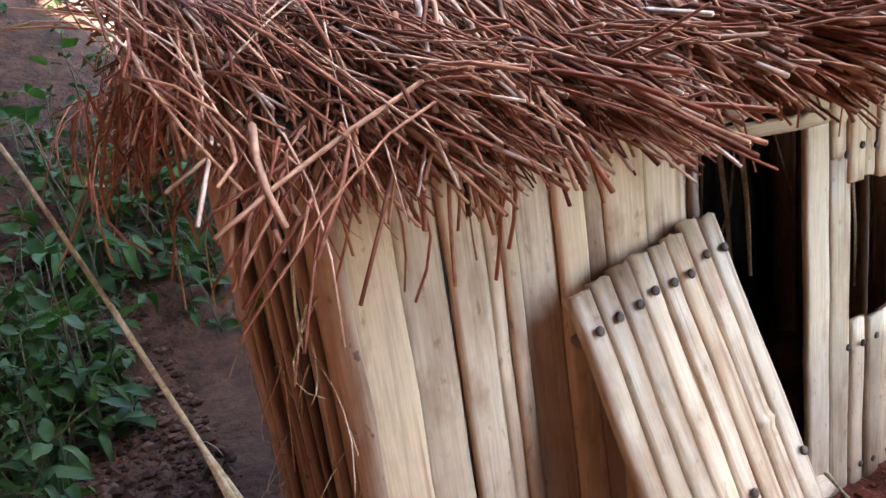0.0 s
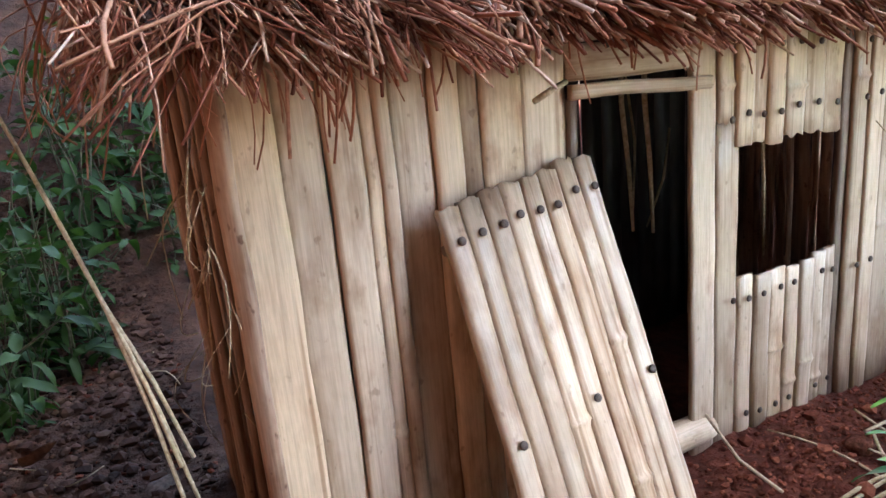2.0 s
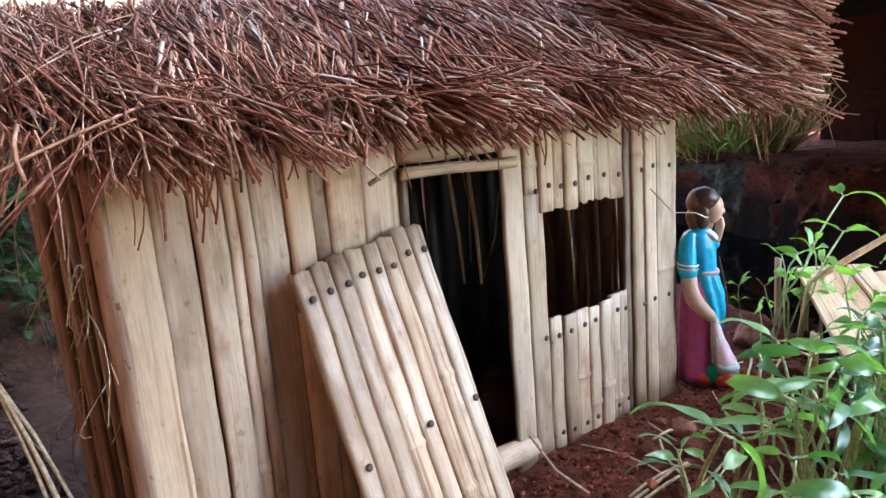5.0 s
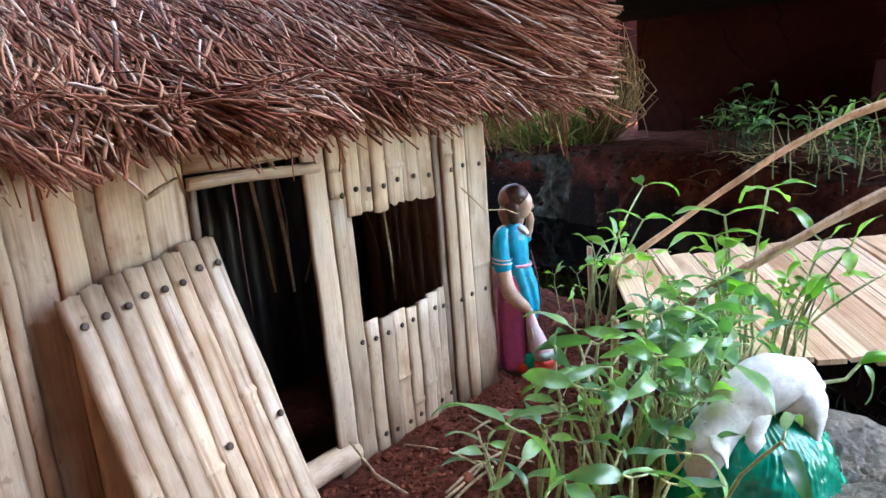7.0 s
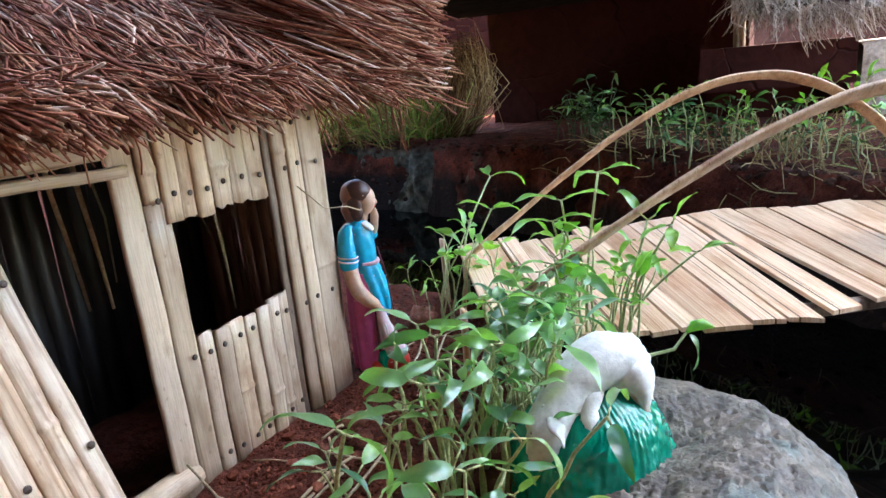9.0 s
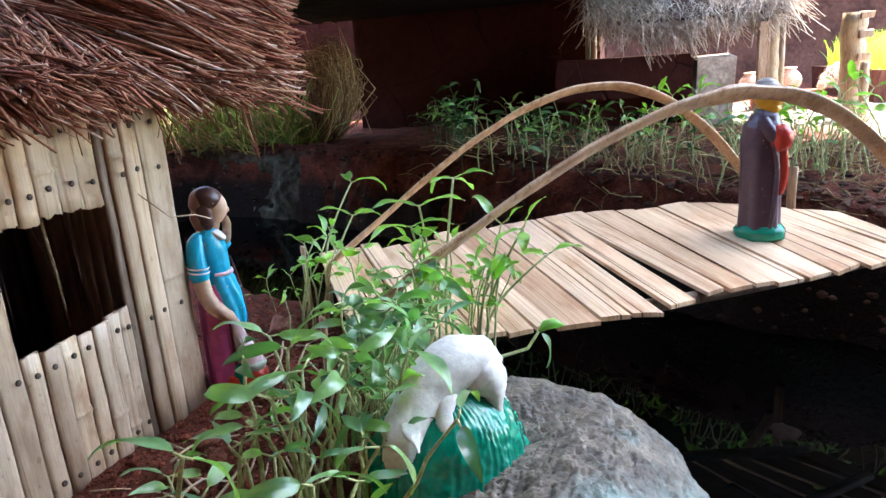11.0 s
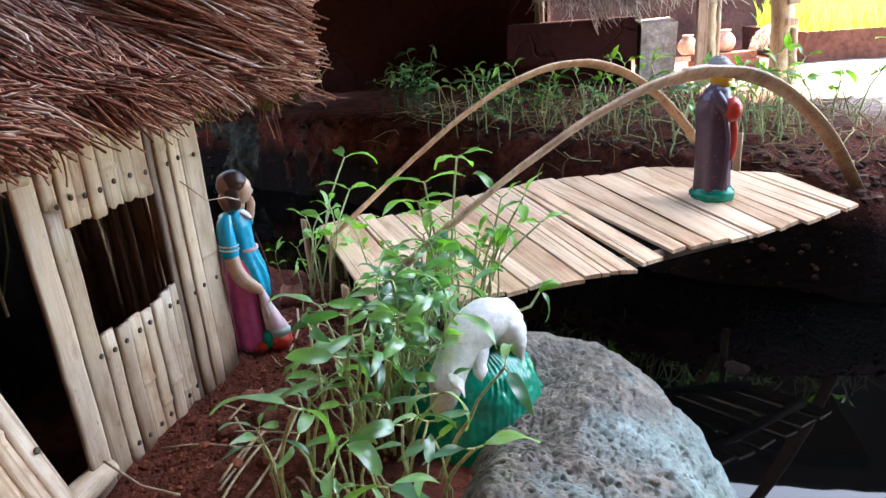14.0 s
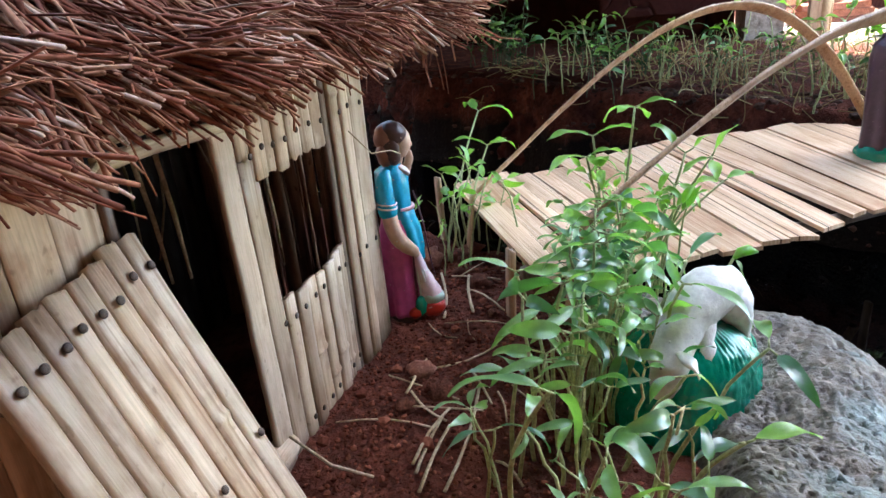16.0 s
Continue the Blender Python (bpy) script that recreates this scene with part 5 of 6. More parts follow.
def calf():
    """White calf grazing over a green mound: head low towards -x, rump towards +x, seen from -y."""
    sh = Shape()
    sides, stacks = 200, 64
    vs, fs = [], []
    for i in range(stacks + 1):
        t = i / stacks
        r = (1 - t ** 3.6) ** 0.5
        lean = 0.004 * t
        for k in range(sides):
            a = 2 * math.pi * k / sides
            flare = 1 + 0.30 * math.exp(-((a - 0.47) / 0.45) ** 2) * (1 - t)
            u, w_ = 0.0430 * r * flare * math.cos(a), 0.0405 * r * flare * math.sin(a)          # long axis across, from near the head to beyond the rump
            p = Vector((-0.0100 + 0.65 * u + 0.76 * w_, 0.0018 + lean + 0.76 * u - 0.65 * w_, -0.016 + 0.073 * t))
            lump = 0.0034 * noise.noise(p * 34) + 0.0014 * noise.noise(p * 95)
            stroke = math.sin(a * 58 + p.z * 260 + 7 * noise.noise(p * 60)) * max(0.0, 0.45 + noise.noise(p * 110))
            p += Vector((0.65 * math.cos(a) + 0.76 * math.sin(a), 0.76 * math.cos(a) - 0.65 * math.sin(a), 0.35)) * (lump + 0.0011 * stroke + 0.0009 * noise.noise(p * 310))
            vs.append(tuple(p))
    for i in range(stacks):
        for k in range(sides):
            a, b = i * sides + k, i * sides + (k + 1) % sides
            fs.append((a, a + sides, b + sides, b))
    sh.add(vs, fs, 1)
    # rump, back, neck and lowered head in one arched run
    flesh(sh, [(0.0175, 0.0120, 0.0590), (0.0130, 0.0105, 0.0655), (0.0060, 0.0070, 0.0695), (-0.0030, 0.0015, 0.0700), (-0.0120, -0.0050, 0.0655), (-0.0195, -0.0120, 0.0590), (-0.0255, -0.0190, 0.0520), (-0.0290, -0.0235, 0.0450), (-0.0310, -0.0255, 0.0370), (-0.0318, -0.0258, 0.0300)],
          [0.0055, 0.0105, 0.0136, 0.0146, 0.0138, 0.0116, 0.0104, 0.0104, 0.0086, 0.0060], 34, 0)
    # hip and near hind leg, far hind leg
    flesh(sh, [(0.0080, 0.0030, 0.0690), (0.0125, 0.0035, 0.0620), (0.0165, 0.0028, 0.0540), (0.0180, 0.0014, 0.0460), (0.0180, 0.0000, 0.0390), (0.0195, -0.0012, 0.0345)], [0.0085, 0.0105, 0.0074, 0.0044, 0.0038, 0.0046], 22, 0)
    flesh(sh, [(0.0110, 0.0160, 0.0630), (0.0165, 0.0180, 0.0530), (0.0200, 0.0180, 0.0430), (0.0220, 0.0170, 0.0330)], [0.0100, 0.0074, 0.0042, 0.0044], 18, 0)
    # forelegs
    flesh(sh, [(-0.0110, -0.0060, 0.0620), (-0.0105, -0.0115, 0.0540), (-0.0085, -0.0165, 0.0475), (-0.0064, -0.0195, 0.0425), (-0.0050, -0.0210, 0.0390)], [0.0110, 0.0090, 0.0060, 0.0046, 0.0042], 20, 0)
    flesh(sh, [(-0.0150, 0.0030, 0.0580), (-0.0180, 0.0020, 0.0450), (-0.0190, 0.0000, 0.0330)], [0.0095, 0.0060, 0.0042], 16, 0)
    # ears, horn buds, eyes, mouth, tail
    for side in (-1, 1):
        flesh(sh, [(-0.0262, -0.0205 + 0.0075 * side, 0.0535), (-0.0225, -0.0225 + 0.0135 * side, 0.0525), (-0.0200, -0.0230 + 0.0180 * side, 0.0470)], [0.0030, 0.0040, 0.0014], 12, 0, 0.45)
        flesh(sh, [(-0.0285, -0.0190 + 0.0045 * side, 0.0540), (-0.0300, -0.0190 + 0.0065 * side, 0.0585)], [0.0020, 0.0008], 8, 0)
    blob(sh, (-0.0350, -0.0312, 0.0475), (0.0010, 0.0009, 0.0010), 3)
    blob(sh, (-0.0290, -0.0332, 0.0420), (0.0018, 0.0009, 0.0008), 2)
    blob(sh, (-0.0335, -0.0306, 0.0310), (0.0010, 0.0008, 0.0007), 3)
    flesh(sh, [(0.0190, 0.0110, 0.0680), (0.0225, 0.0090, 0.0600), (0.0215, 0.0070, 0.0510)], [0.0016, 0.0014, 0.0020], 8, 0)
    for part_ in sh.v[1:]:
        for q in part_:
            p = Vector(q)
            q += np.array((1.0, 0.7, 0.8)) * (0.0016 * noise.noise(p * 95) + 0.0011 * noise.noise(p * 230) + 0.0009 * math.sin(p.z * 1700 + 4 * noise.noise(p * 120)) * noise.noise(p * 170))
    return solid("calf_statue", sh, [WHITE, GREEN, RED, HAIR], "painted plaster white calf grazing over a green mound", "statue", m=pose(-0.0750, -0.2176, 0.0, 0, 0, -74.6))


calf()

# ---- plants ----
def leaf_mesh(name, length, width, mat, droop=0.35, fold=0.25, tip=1.0, seed=0):
    """A pointed oval leaf along +x that arches over, with a folded midrib and a wavy rim."""
    sh, n = Shape(), 13
    r = random.Random(seed)
    wav, bend = r.uniform(0, 6), 2.4 * droop
    vs, fs, x, z = [], [], 0.0, 0.0
    for i in range(n):
        t = i / (n - 1)
        a = bend * t ** 1.2
        half = width / 2 * (math.sin(math.pi * t ** (0.72 * tip)) ** 0.85) + 0.0002
        for u in (-1, -0.5, 0, 0.5, 1):
            up = fold * half * abs(u) + 0.0009 * math.sin(t * 9 + wav + u) * abs(u)
            vs.append((x + math.sin(a) * up, half * u * (1 - 0.25 * fold * abs(u)), z + math.cos(a) * up))
        x += length / (n - 1) * math.cos(a)
        z -= length / (n - 1) * math.sin(a)
    for i in range(n - 1):
        for c in range(4):
            k = i * 5 + c
            fs.append((k, k + 5, k + 6, k + 1))
    sh.add(vs, fs)
    return sh.mesh(name, mat)


SLIM = [leaf_mesh("leaf", *d, LEAF, seed=i, **k) for i, (d, k) in enumerate((
    ((0.033, 0.0086), dict(droop=0.45)), ((0.037, 0.0080), dict(droop=0.62)), ((0.028, 0.0084), dict(droop=0.30)), ((0.041, 0.0088), dict(droop=0.50)), ((0.025, 0.0080), dict(droop=0.35)), ((0.030, 0.0094), dict(droop=0.75))))]
ROUND = [leaf_mesh("leaf", *d, LEAFPALE, seed=i + 9, **k) for i, (d, k) in enumerate((
    ((0.028, 0.0098), dict(droop=0.34)), ((0.032, 0.0098), dict(droop=0.55)), ((0.023, 0.0108), dict(droop=0.24, tip=0.9)), ((0.019, 0.0100), dict(droop=0.2, tip=0.9)), ((0.033, 0.0100), dict(droop=0.65))))]
WILD = [leaf_mesh("leaf", *d, LEAFDARK, seed=i + 20, **k) for i, (d, k) in enumerate((
    ((0.026, 0.0100), dict(droop=0.4)), ((0.022, 0.0095), dict(droop=0.25)), ((0.034, 0.0075), dict(droop=0.6)), ((0.017, 0.0090), dict(droop=0.2))))]


DEAD = [leaf_mesh("dead_leaf", 0.034, 0.016, DEADLEAF, droop=-0.3, fold=0.7, seed=51), leaf_mesh("dead_leaf", 0.026, 0.014, DEADLEAF, droop=0.3, fold=-0.5, seed=52)]


def seedling(r, height, lean, leaves, leafset, stem_mat=STEM, thick=0.00130, name="bean_seedling", label="slender bean seedling with bright green pointed leaves", group="bean seedlings", pairs=1, spread_=1.0, stalked=True):
    """A thin stem with pairs of leaves at its head."""
    ob = thing(name, label, "plant", group)
    az = r.uniform(0, 6.283)
    pts = []
    for i in range(8):
        t = i / 7
        k = lean * t * t
        pts.append(Vector((math.cos(az) * k, math.sin(az) * k, height * t)) + Vector((r.gauss(0, 0.0012), r.gauss(0, 0.0012), 0)) * (t > 0))
    sh = Shape()
    tube(sh, pts, [thick * (1.1 - 0.45 * i / 7) for i in range(8)], 6)
    stem = part("stem", sh, stem_mat, ob)
    for p in range(pairs):
        at = pts[max(1, 7 - 2 * p)]
        a0 = r.uniform(0, 6.283)
        for k in range(2 if p or r.random() < 0.9 else 3):
            a = a0 + math.pi * k + r.gauss(0, 0.35)
            le = r.uniform(0.003, 0.009) * spread_
            up = r.uniform(0.0, 0.75)
            d = Vector((math.cos(a) * math.cos(up), math.sin(a) * math.cos(up), math.sin(up)))
            if stalked:
                tw = Shape()
                tube(tw, [at, at + d * le], 0.0006, 5)
                part("petiole", tw, stem_mat, ob)
            else:
                le = 0.0006
            m = Matrix.Translation(at + d * le) @ Euler((r.gauss(0, 0.5), -up + r.gauss(0.15, 0.35), a)).to_matrix().to_4x4() @ Matrix.Scale(r.uniform(0.60, 1.05) * spread_, 4)
            part("leaf", r.choice(leafset), None, ob, m=m)
    return ob


pr = random.Random(21)
KINDS = [seedling(pr, pr.uniform(0.066, 0.098), pr.uniform(0.006, 0.030), 2, SLIM, pairs=1) for i in range(14)]
TALL = [seedling(pr, pr.uniform(0.085, 0.115), pr.uniform(0.012, 0.040), 2, ROUND, pairs=1 + i % 2, group="bean seedlings") for i in range(7)]


def plant(kinds, x, y, scale=1.0, turn=None, z=None):
    k = pr.choice(kinds)
    zz = ground_z(x, y) if z is None else z
    m = pose(x, y, zz - 0.003, pr.gauss(0, 5), pr.gauss(0, 5), pr.uniform(0, 360) if turn is None else turn)
    ob = copy_thing(k, m)
    ob.scale = (scale, scale, scale)
    return ob


# the bed beside the hut
def sprout(base, joint, leaves, thick=0.0012, label="tall bean seedling with broad bright green leaves"):
    """A single seedling whose stem bends from base to joint; leaves: azimuth, rise, leaf mesh, size."""
    ob = thing("bean_seedling", label, "plant", "bean seedlings")
    a, b = Vector(base), Vector(joint)
    pts = [a.lerp(b, t) + (b - a).cross(Vector((0, 0, 1))) * (0.10 * math.sin(math.pi * t) * math.sin(base[0] * 400)) + Vector((-(b.x - a.x) * 0.35, -(b.y - a.y) * 0.35, 0)) * math.sin(math.pi * t) for t in [k / 9 for k in range(10)]]
    sh = Shape()
    tube(sh, pts, [thick * (1.1 - 0.4 * k / 9) for k in range(10)], 7)
    part("stem", sh, STEM, ob)
    for az, up, mesh, size in leaves:
        a_, u_ = radians(az), radians(up)
        d = Vector((math.cos(a_) * math.cos(u_), math.sin(a_) * math.cos(u_), math.sin(u_)))
        tw = Shape()
        tube(tw, [b, b + d * 0.004], 0.0006, 5)
        part("petiole", tw, STEM, ob)
        part("leaf", mesh, None, ob, m=Matrix.Translation(b + d * 0.004) @ Euler((pr.gauss(0, 0.15), -u_, a_)).to_matrix().to_4x4() @ Matrix.Scale(size, 4))
    return ob


def bed_line(x):
    """The side of the bed that faces the hut."""
    return -0.106 - 0.028 * smooth(-0.17, -0.09, x) - 0.032 * smooth(-0.09, 0.03, x)


placed = 0
while placed < 118:
    x = pr.uniform(-0.232, 0.030)
    y = pr.uniform(bed_edge(x) + 0.002, bed_line(x))
    if pr.random() < 0.45 and x < -0.16:
        continue
    plant(KINDS, x, y, pr.uniform(0.72, 1.02) if x > -0.15 else pr.uniform(0.55, 0.85), z=ground_z(x, y))
    placed += 1
for i in range(22):
    x, y = 0.056 + pr.gauss(0, 0.024), -0.168 + pr.gauss(0, 0.018)
    plant(TALL, x, y, pr.uniform(0.60, 1.02), z=0.0)
for i in range(15):
    plant(TALL, 0.132 + pr.gauss(0, 0.026), -0.020 + pr.gauss(0, 0.026), pr.uniform(0.45, 0.80), z=0.0)
sprout((0.168, -0.020, 0.0), (0.228, -0.024, 0.1127), [(40, 25, ROUND[1], 1.15), (-62, 15, ROUND[4], 1.10)])
sprout((0.150, -0.030, 0.0), (0.190, -0.040, 0.088), [(110, 30, ROUND[0], 1.1), (-50, 10, ROUND[1], 1.0), (-100, 30, ROUND[3], 0.9)])
sprout((0.064, -0.166, 0.0), (0.082, -0.174, 0.140), [(150, 10, ROUND[3], 1.0), (-80, 20, ROUND[0], 0.9), (-30, -20, ROUND[2], 0.9), (60, 0, ROUND[1], 0.9)])
sprout((0.092, -0.150, 0.0), (0.088, -0.144, 0.1185), [(120, 20, ROUND[0], 1.20), (-60, 18, ROUND[0], 1.15)])
sprout((0.078, -0.152, 0.0), (0.078, -0.140, 0.105), [(130, 15, ROUND[1], 1.05), (-50, 12, ROUND[0], 1.1)])
sprout((0.070, -0.196, 0.0), (0.068, -0.226, 0.107), [(-80, 65, ROUND[2], 1.0), (120, -10, ROUND[2], 0.9), (-170, -30, ROUND[3], 0.9)])
sprout((0.078, -0.192, 0.0), (0.098, -0.238, 0.080), [(-50, 15, ROUND[0], 1.0), (100, 10, ROUND[3], 0.9)])
sprout((-0.185, -0.128, 0.0), (-0.200, -0.148, 0.086), [(92, 22, SLIM[3], 0.95), (-30, -35, SLIM[1], 0.95)], 0.0013, "bean seedling with long arching blue-green leaves")
sprout((-0.135, -0.118, 0.0), (-0.132, -0.122, 0.048), [(105, 25, SLIM[0], 0.8), (-60, 20, SLIM[2], 0.9)], 0.0013, "bean seedling with long arching blue-green leaves")
sprout((-0.205, -0.190, 0.0), (-0.208, -0.190, 0.055), [(60, 50, SLIM[5], 1.0), (-120, 10, SLIM[2], 1.1)], 0.0013, "bean seedling with long arching blue-green leaves")
sprout((-0.165, -0.205, 0.0), (-0.172, -0.224, 0.050), [(-70, 15, ROUND[0], 1.05), (130, 20, SLIM[2], 0.9)], 0.0013, "bean seedling with long arching blue-green leaves")
bud = thing("bean_seedling", "bean shoot with a rolled leaf bending over the water", "plant", "bean seedlings")
sh = Shape()
tube(sh, [(-0.006, -0.172, -0.012), (-0.002, -0.192, 0.020), (0.012, -0.218, 0.035), (0.026, -0.234, 0.036), (0.033, -0.2405, 0.0455)], [0.0014, 0.0013, 0.0012, 0.0011, 0.0010], 7)
part("stem", sh, STEM, bud)
sh = Shape()
tube(sh, [(0.033, -0.2405, 0.0455), (0.0345, -0.2445, 0.0495), (0.0365, -0.2500, 0.0505), (0.0380, -0.2560, 0.0485)], [0.0014, 0.0045, 0.0048, 0.0010], 9, flat=0.75)
part("rolled_leaf", sh, LEAFPALE, bud)
part("leaf", SLIM[0], None, bud, m=pose(0.034, -0.2425, 0.0440, 15, 62, -80) @ Matrix.Scale(0.85, 4))
# dark wild leaves and darkened stems put the far bank's shade into the colour
FARKIND = [seedling(pr, pr.uniform(0.060, 0.092), pr.uniform(0.010, 0.030), 2, SLIM[:2] + WILD, SHADESTEM, pairs=2 + i % 2, thick=0.0009, label="leafy bean seedling, coloured dark for the shaded far bank", spread_=0.9, stalked=False) for i in range(8)]
# the row beyond the bridge, in two clumps and a scatter
for i in range(100):
    t = pr.random()
    if t < 0.36:
        q = t / 0.36
        x, y, k = 1.09 - 0.05 * q + pr.gauss(0, 0.018), 0.175 - 0.105 * q + pr.gauss(0, 0.010), pr.uniform(0.75, 1.55)
    elif t < 0.78:
        q = (t - 0.36) / 0.42
        x, y, k = 1.00 - 0.23 * q + pr.gauss(0, 0.018), -0.035 - 0.19 * q + pr.gauss(0, 0.015), pr.uniform(0.60, 1.15)
    else:
        q = (t - 0.78) / 0.22
        x, y, k = 0.75 - 0.15 * q + pr.gauss(0, 0.02), -0.24 - 0.27 * q + pr.gauss(0, 0.02), pr.uniform(0.55, 1.0)
    plant(FARKIND if t < 0.7 else FARKIND + TALL, x, y, k, z=0.044)
for i in range(42):
    plant(TALL + KINDS[:5], 0.63 + pr.gauss(0, 0.05), -0.50 + pr.gauss(0, 0.06), pr.uniform(0.75, 1.15), z=0.04)
for i in range(9):
    plant(TALL, 0.72 + pr.gauss(0, 0.04), -0.80 + pr.gauss(0, 0.03), pr.uniform(0.9, 1.2), z=0.04)
# wild plants on the bank by the hut's end
WKIND = [seedling(pr, pr.uniform(0.07, 0.13), pr.uniform(0.01, 0.05), 2, WILD, WILDSTEM, pairs=5, thick=0.0008, name="wild_plant", label="leafy wild plant on the shaded soil bank", group="wild plants", spread_=1.1, stalked=False) for i in range(6)]
for i in range(225):
    if i < 150:
        x, y = pr.uniform(-0.66, -0.43), pr.uniform(0.24, 0.48)
        if x > -0.475 and y < 0.33:
            continue
    else:
        x, y = pr.uniform(-0.85, -0.30), pr.uniform(0.46, 1.25)
    plant(WKIND, x, y, pr.uniform(0.60, 1.25))
kept_state = pr.getstate()
for i in range(55):
    plant(WKIND, pr.uniform(-0.47, -0.30), pr.uniform(0.44, 0.72), pr.uniform(0.8, 1.4))
pr.setstate(kept_state)
for k in KINDS + TALL + FARKIND:
    k.matrix_world = pose(pr.uniform(0.62, 0.9), pr.uniform(-0.3, 0.0), 0.04)
for k in WKIND:
    k.matrix_world = pose(pr.uniform(-0.7, -0.5), pr.uniform(0.45, 0.6), 0.02)

# ---- soil crumbs ----
cr = random.Random(31)
cl = Shape()
ICO = [(0, 0, 1), (0.894, 0, 0.447), (0.276, 0.851, 0.447), (-0.724, 0.526, 0.447), (-0.724, -0.526, 0.447), (0.276, -0.851, 0.447),
       (0.724, 0.526, -0.447), (-0.276, 0.851, -0.447), (-0.894, 0, -0.447), (-0.276, -0.851, -0.447), (0.724, -0.526, -0.447), (0, 0, -1)]
ICOF = [(0, 1, 2), (0, 2, 3), (0, 3, 4), (0, 4, 5), (0, 5, 1), (1, 6, 2), (2, 7, 3), (3, 8, 4), (4, 9, 5), (5, 10, 1), (6, 7, 2), (7, 8, 3), (8, 9, 4), (9, 10, 5), (10, 6, 1), (11, 7, 6), (11, 8, 7), (11, 9, 8), (11, 10, 9), (11, 6, 10)]
for i in range(10500):
    if i < 9100:
        x, y = cr.uniform(-0.28, 0.24), cr.uniform(-0.20, 0.10) if cr.random() < 0.3 else cr.uniform(-0.16, -0.005)
        if y > -0.004 and x < 0.004:
            continue
    else:
        x, y = cr.uniform(-0.75, -0.385), cr.uniform(-0.1, 0.45)
    if pond_depth(x, y) > -0.01:
        continue
    r = 0.0006 + 0.0016 * cr.random() ** 2.5 + (0.004 * cr.random() if cr.random() < 0.012 else 0)
    z = ground_z(x, y)
    cl.add([(x + r * p[0] * cr.uniform(0.6, 1.3), y + r * p[1] * cr.uniform(0.6, 1.3), z + r * 0.4 + r * 0.8 * p[2] * cr.uniform(0.6, 1.2)) for p in ICO], ICOF)
solid("soil_crumbs", cl, CLOD, "crumbs and clods of red soil", "soil", kind="stuff", smooth=False)

dc, dr = Shape(), random.Random(91)
for i in range(9000):
    x, y = dr.uniform(-0.72, -0.388), dr.uniform(-0.12, 0.60)
    r = 0.0011 + 0.0048 * dr.random() ** 4
    z = ground_z(x, y)
    dc.add([(x + r * p[0] * dr.uniform(0.6, 1.3), y + r * p[1] * dr.uniform(0.6, 1.3), z + r * 0.25 + r * 0.7 * p[2] * dr.uniform(0.6, 1.2)) for p in ICO], ICOF)
solid("dark_soil_crumbs", dc, RUBBLE, "dark crumbs and clods of soil beside the hut", "soil", kind="stuff", smooth=False)
rb = Shape()
for i in range(3000):
    k = cr.randrange(len(POND) - 9) + 8
    k = min(k, len(POND) - 2)
    a, b = Vector(POND[k]), Vector(POND[k + 1])
    q = a.lerp(b, cr.random()) + Vector((cr.gauss(0.02, 0.05), cr.gauss(0, 0.05)))
    if not (0.4 < q.x < 1.4 and -0.9 < q.y < 1.1):
        continue
    r = 0.0014 + 0.0075 * cr.random() ** 3
    z = ground_z(q.x, q.y)
    rb.add([(q.x + r * p_[0] * cr.uniform(0.6, 1.3), q.y + r * p_[1] * cr.uniform(0.6, 1.3), z + r * 0.7 * p_[2] * cr.uniform(0.6, 1.2)) for p_ in ICO], ICOF)
solid("bank_rubble", rb, RUBBLE, "dark clods and pebbles along the far pond bank", "rubble", kind="stuff", smooth=False)
tw = Shape()
for i in range(900):
    x, y = cr.uniform(0.48, 1.15), cr.uniform(-0.70, 0.12)
    if pond_depth(x, y) > 0.02:
        continue
    if i > 380:
        if y > -0.16:
            continue
        z = ground_z(x, y)
        straw(tw, (x, y, z), (x + cr.gauss(0, 0.02), y + cr.gauss(0, 0.02), z + cr.uniform(0.015, 0.055)), cr.uniform(0.0006, 0.0011), 0.0, cr, 5, 4, 0.012)
        continue
    a, ln = cr.uniform(0, 6.28), cr.uniform(0.02, 0.09)
    z = ground_z(x, y) + 0.004
    straw(tw, (x, y, z), (x + ln * math.cos(a), y + ln * math.sin(a), z + cr.uniform(0, 0.02)), cr.uniform(0.0006, 0.0013), 0.0, cr, 3, 4, 0.006)
solid("dry_litter", tw, DRYGRASS, "dry stalks and litter on the far bank", "litter", kind="stuff")

# ---- far side ----
bl = thing("mud_platform", "low red mud block with its sunlit end coloured pale", "block")
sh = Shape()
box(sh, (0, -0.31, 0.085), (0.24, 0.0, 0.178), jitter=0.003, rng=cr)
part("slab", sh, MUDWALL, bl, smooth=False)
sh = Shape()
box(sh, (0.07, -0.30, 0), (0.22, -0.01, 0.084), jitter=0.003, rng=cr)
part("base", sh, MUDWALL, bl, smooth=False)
# the pier's paler colour stands for sun on the block's end
sh = Shape()
box(sh, (-0.005, -0.396, 0), (0.20, -0.314, 0.166), jitter=0.006, rng=cr)
part("end_post", sh, LIMEWALL, bl, "end pier coloured pale for the sun on it", smooth=False)
bl.matrix_world = pose(1.30, -0.075, 0.025, 0, 0, 0)
hut2 = thing("far_hut", "second crib hut with a grey straw roof beyond the pond", "hut")
th = Shape()
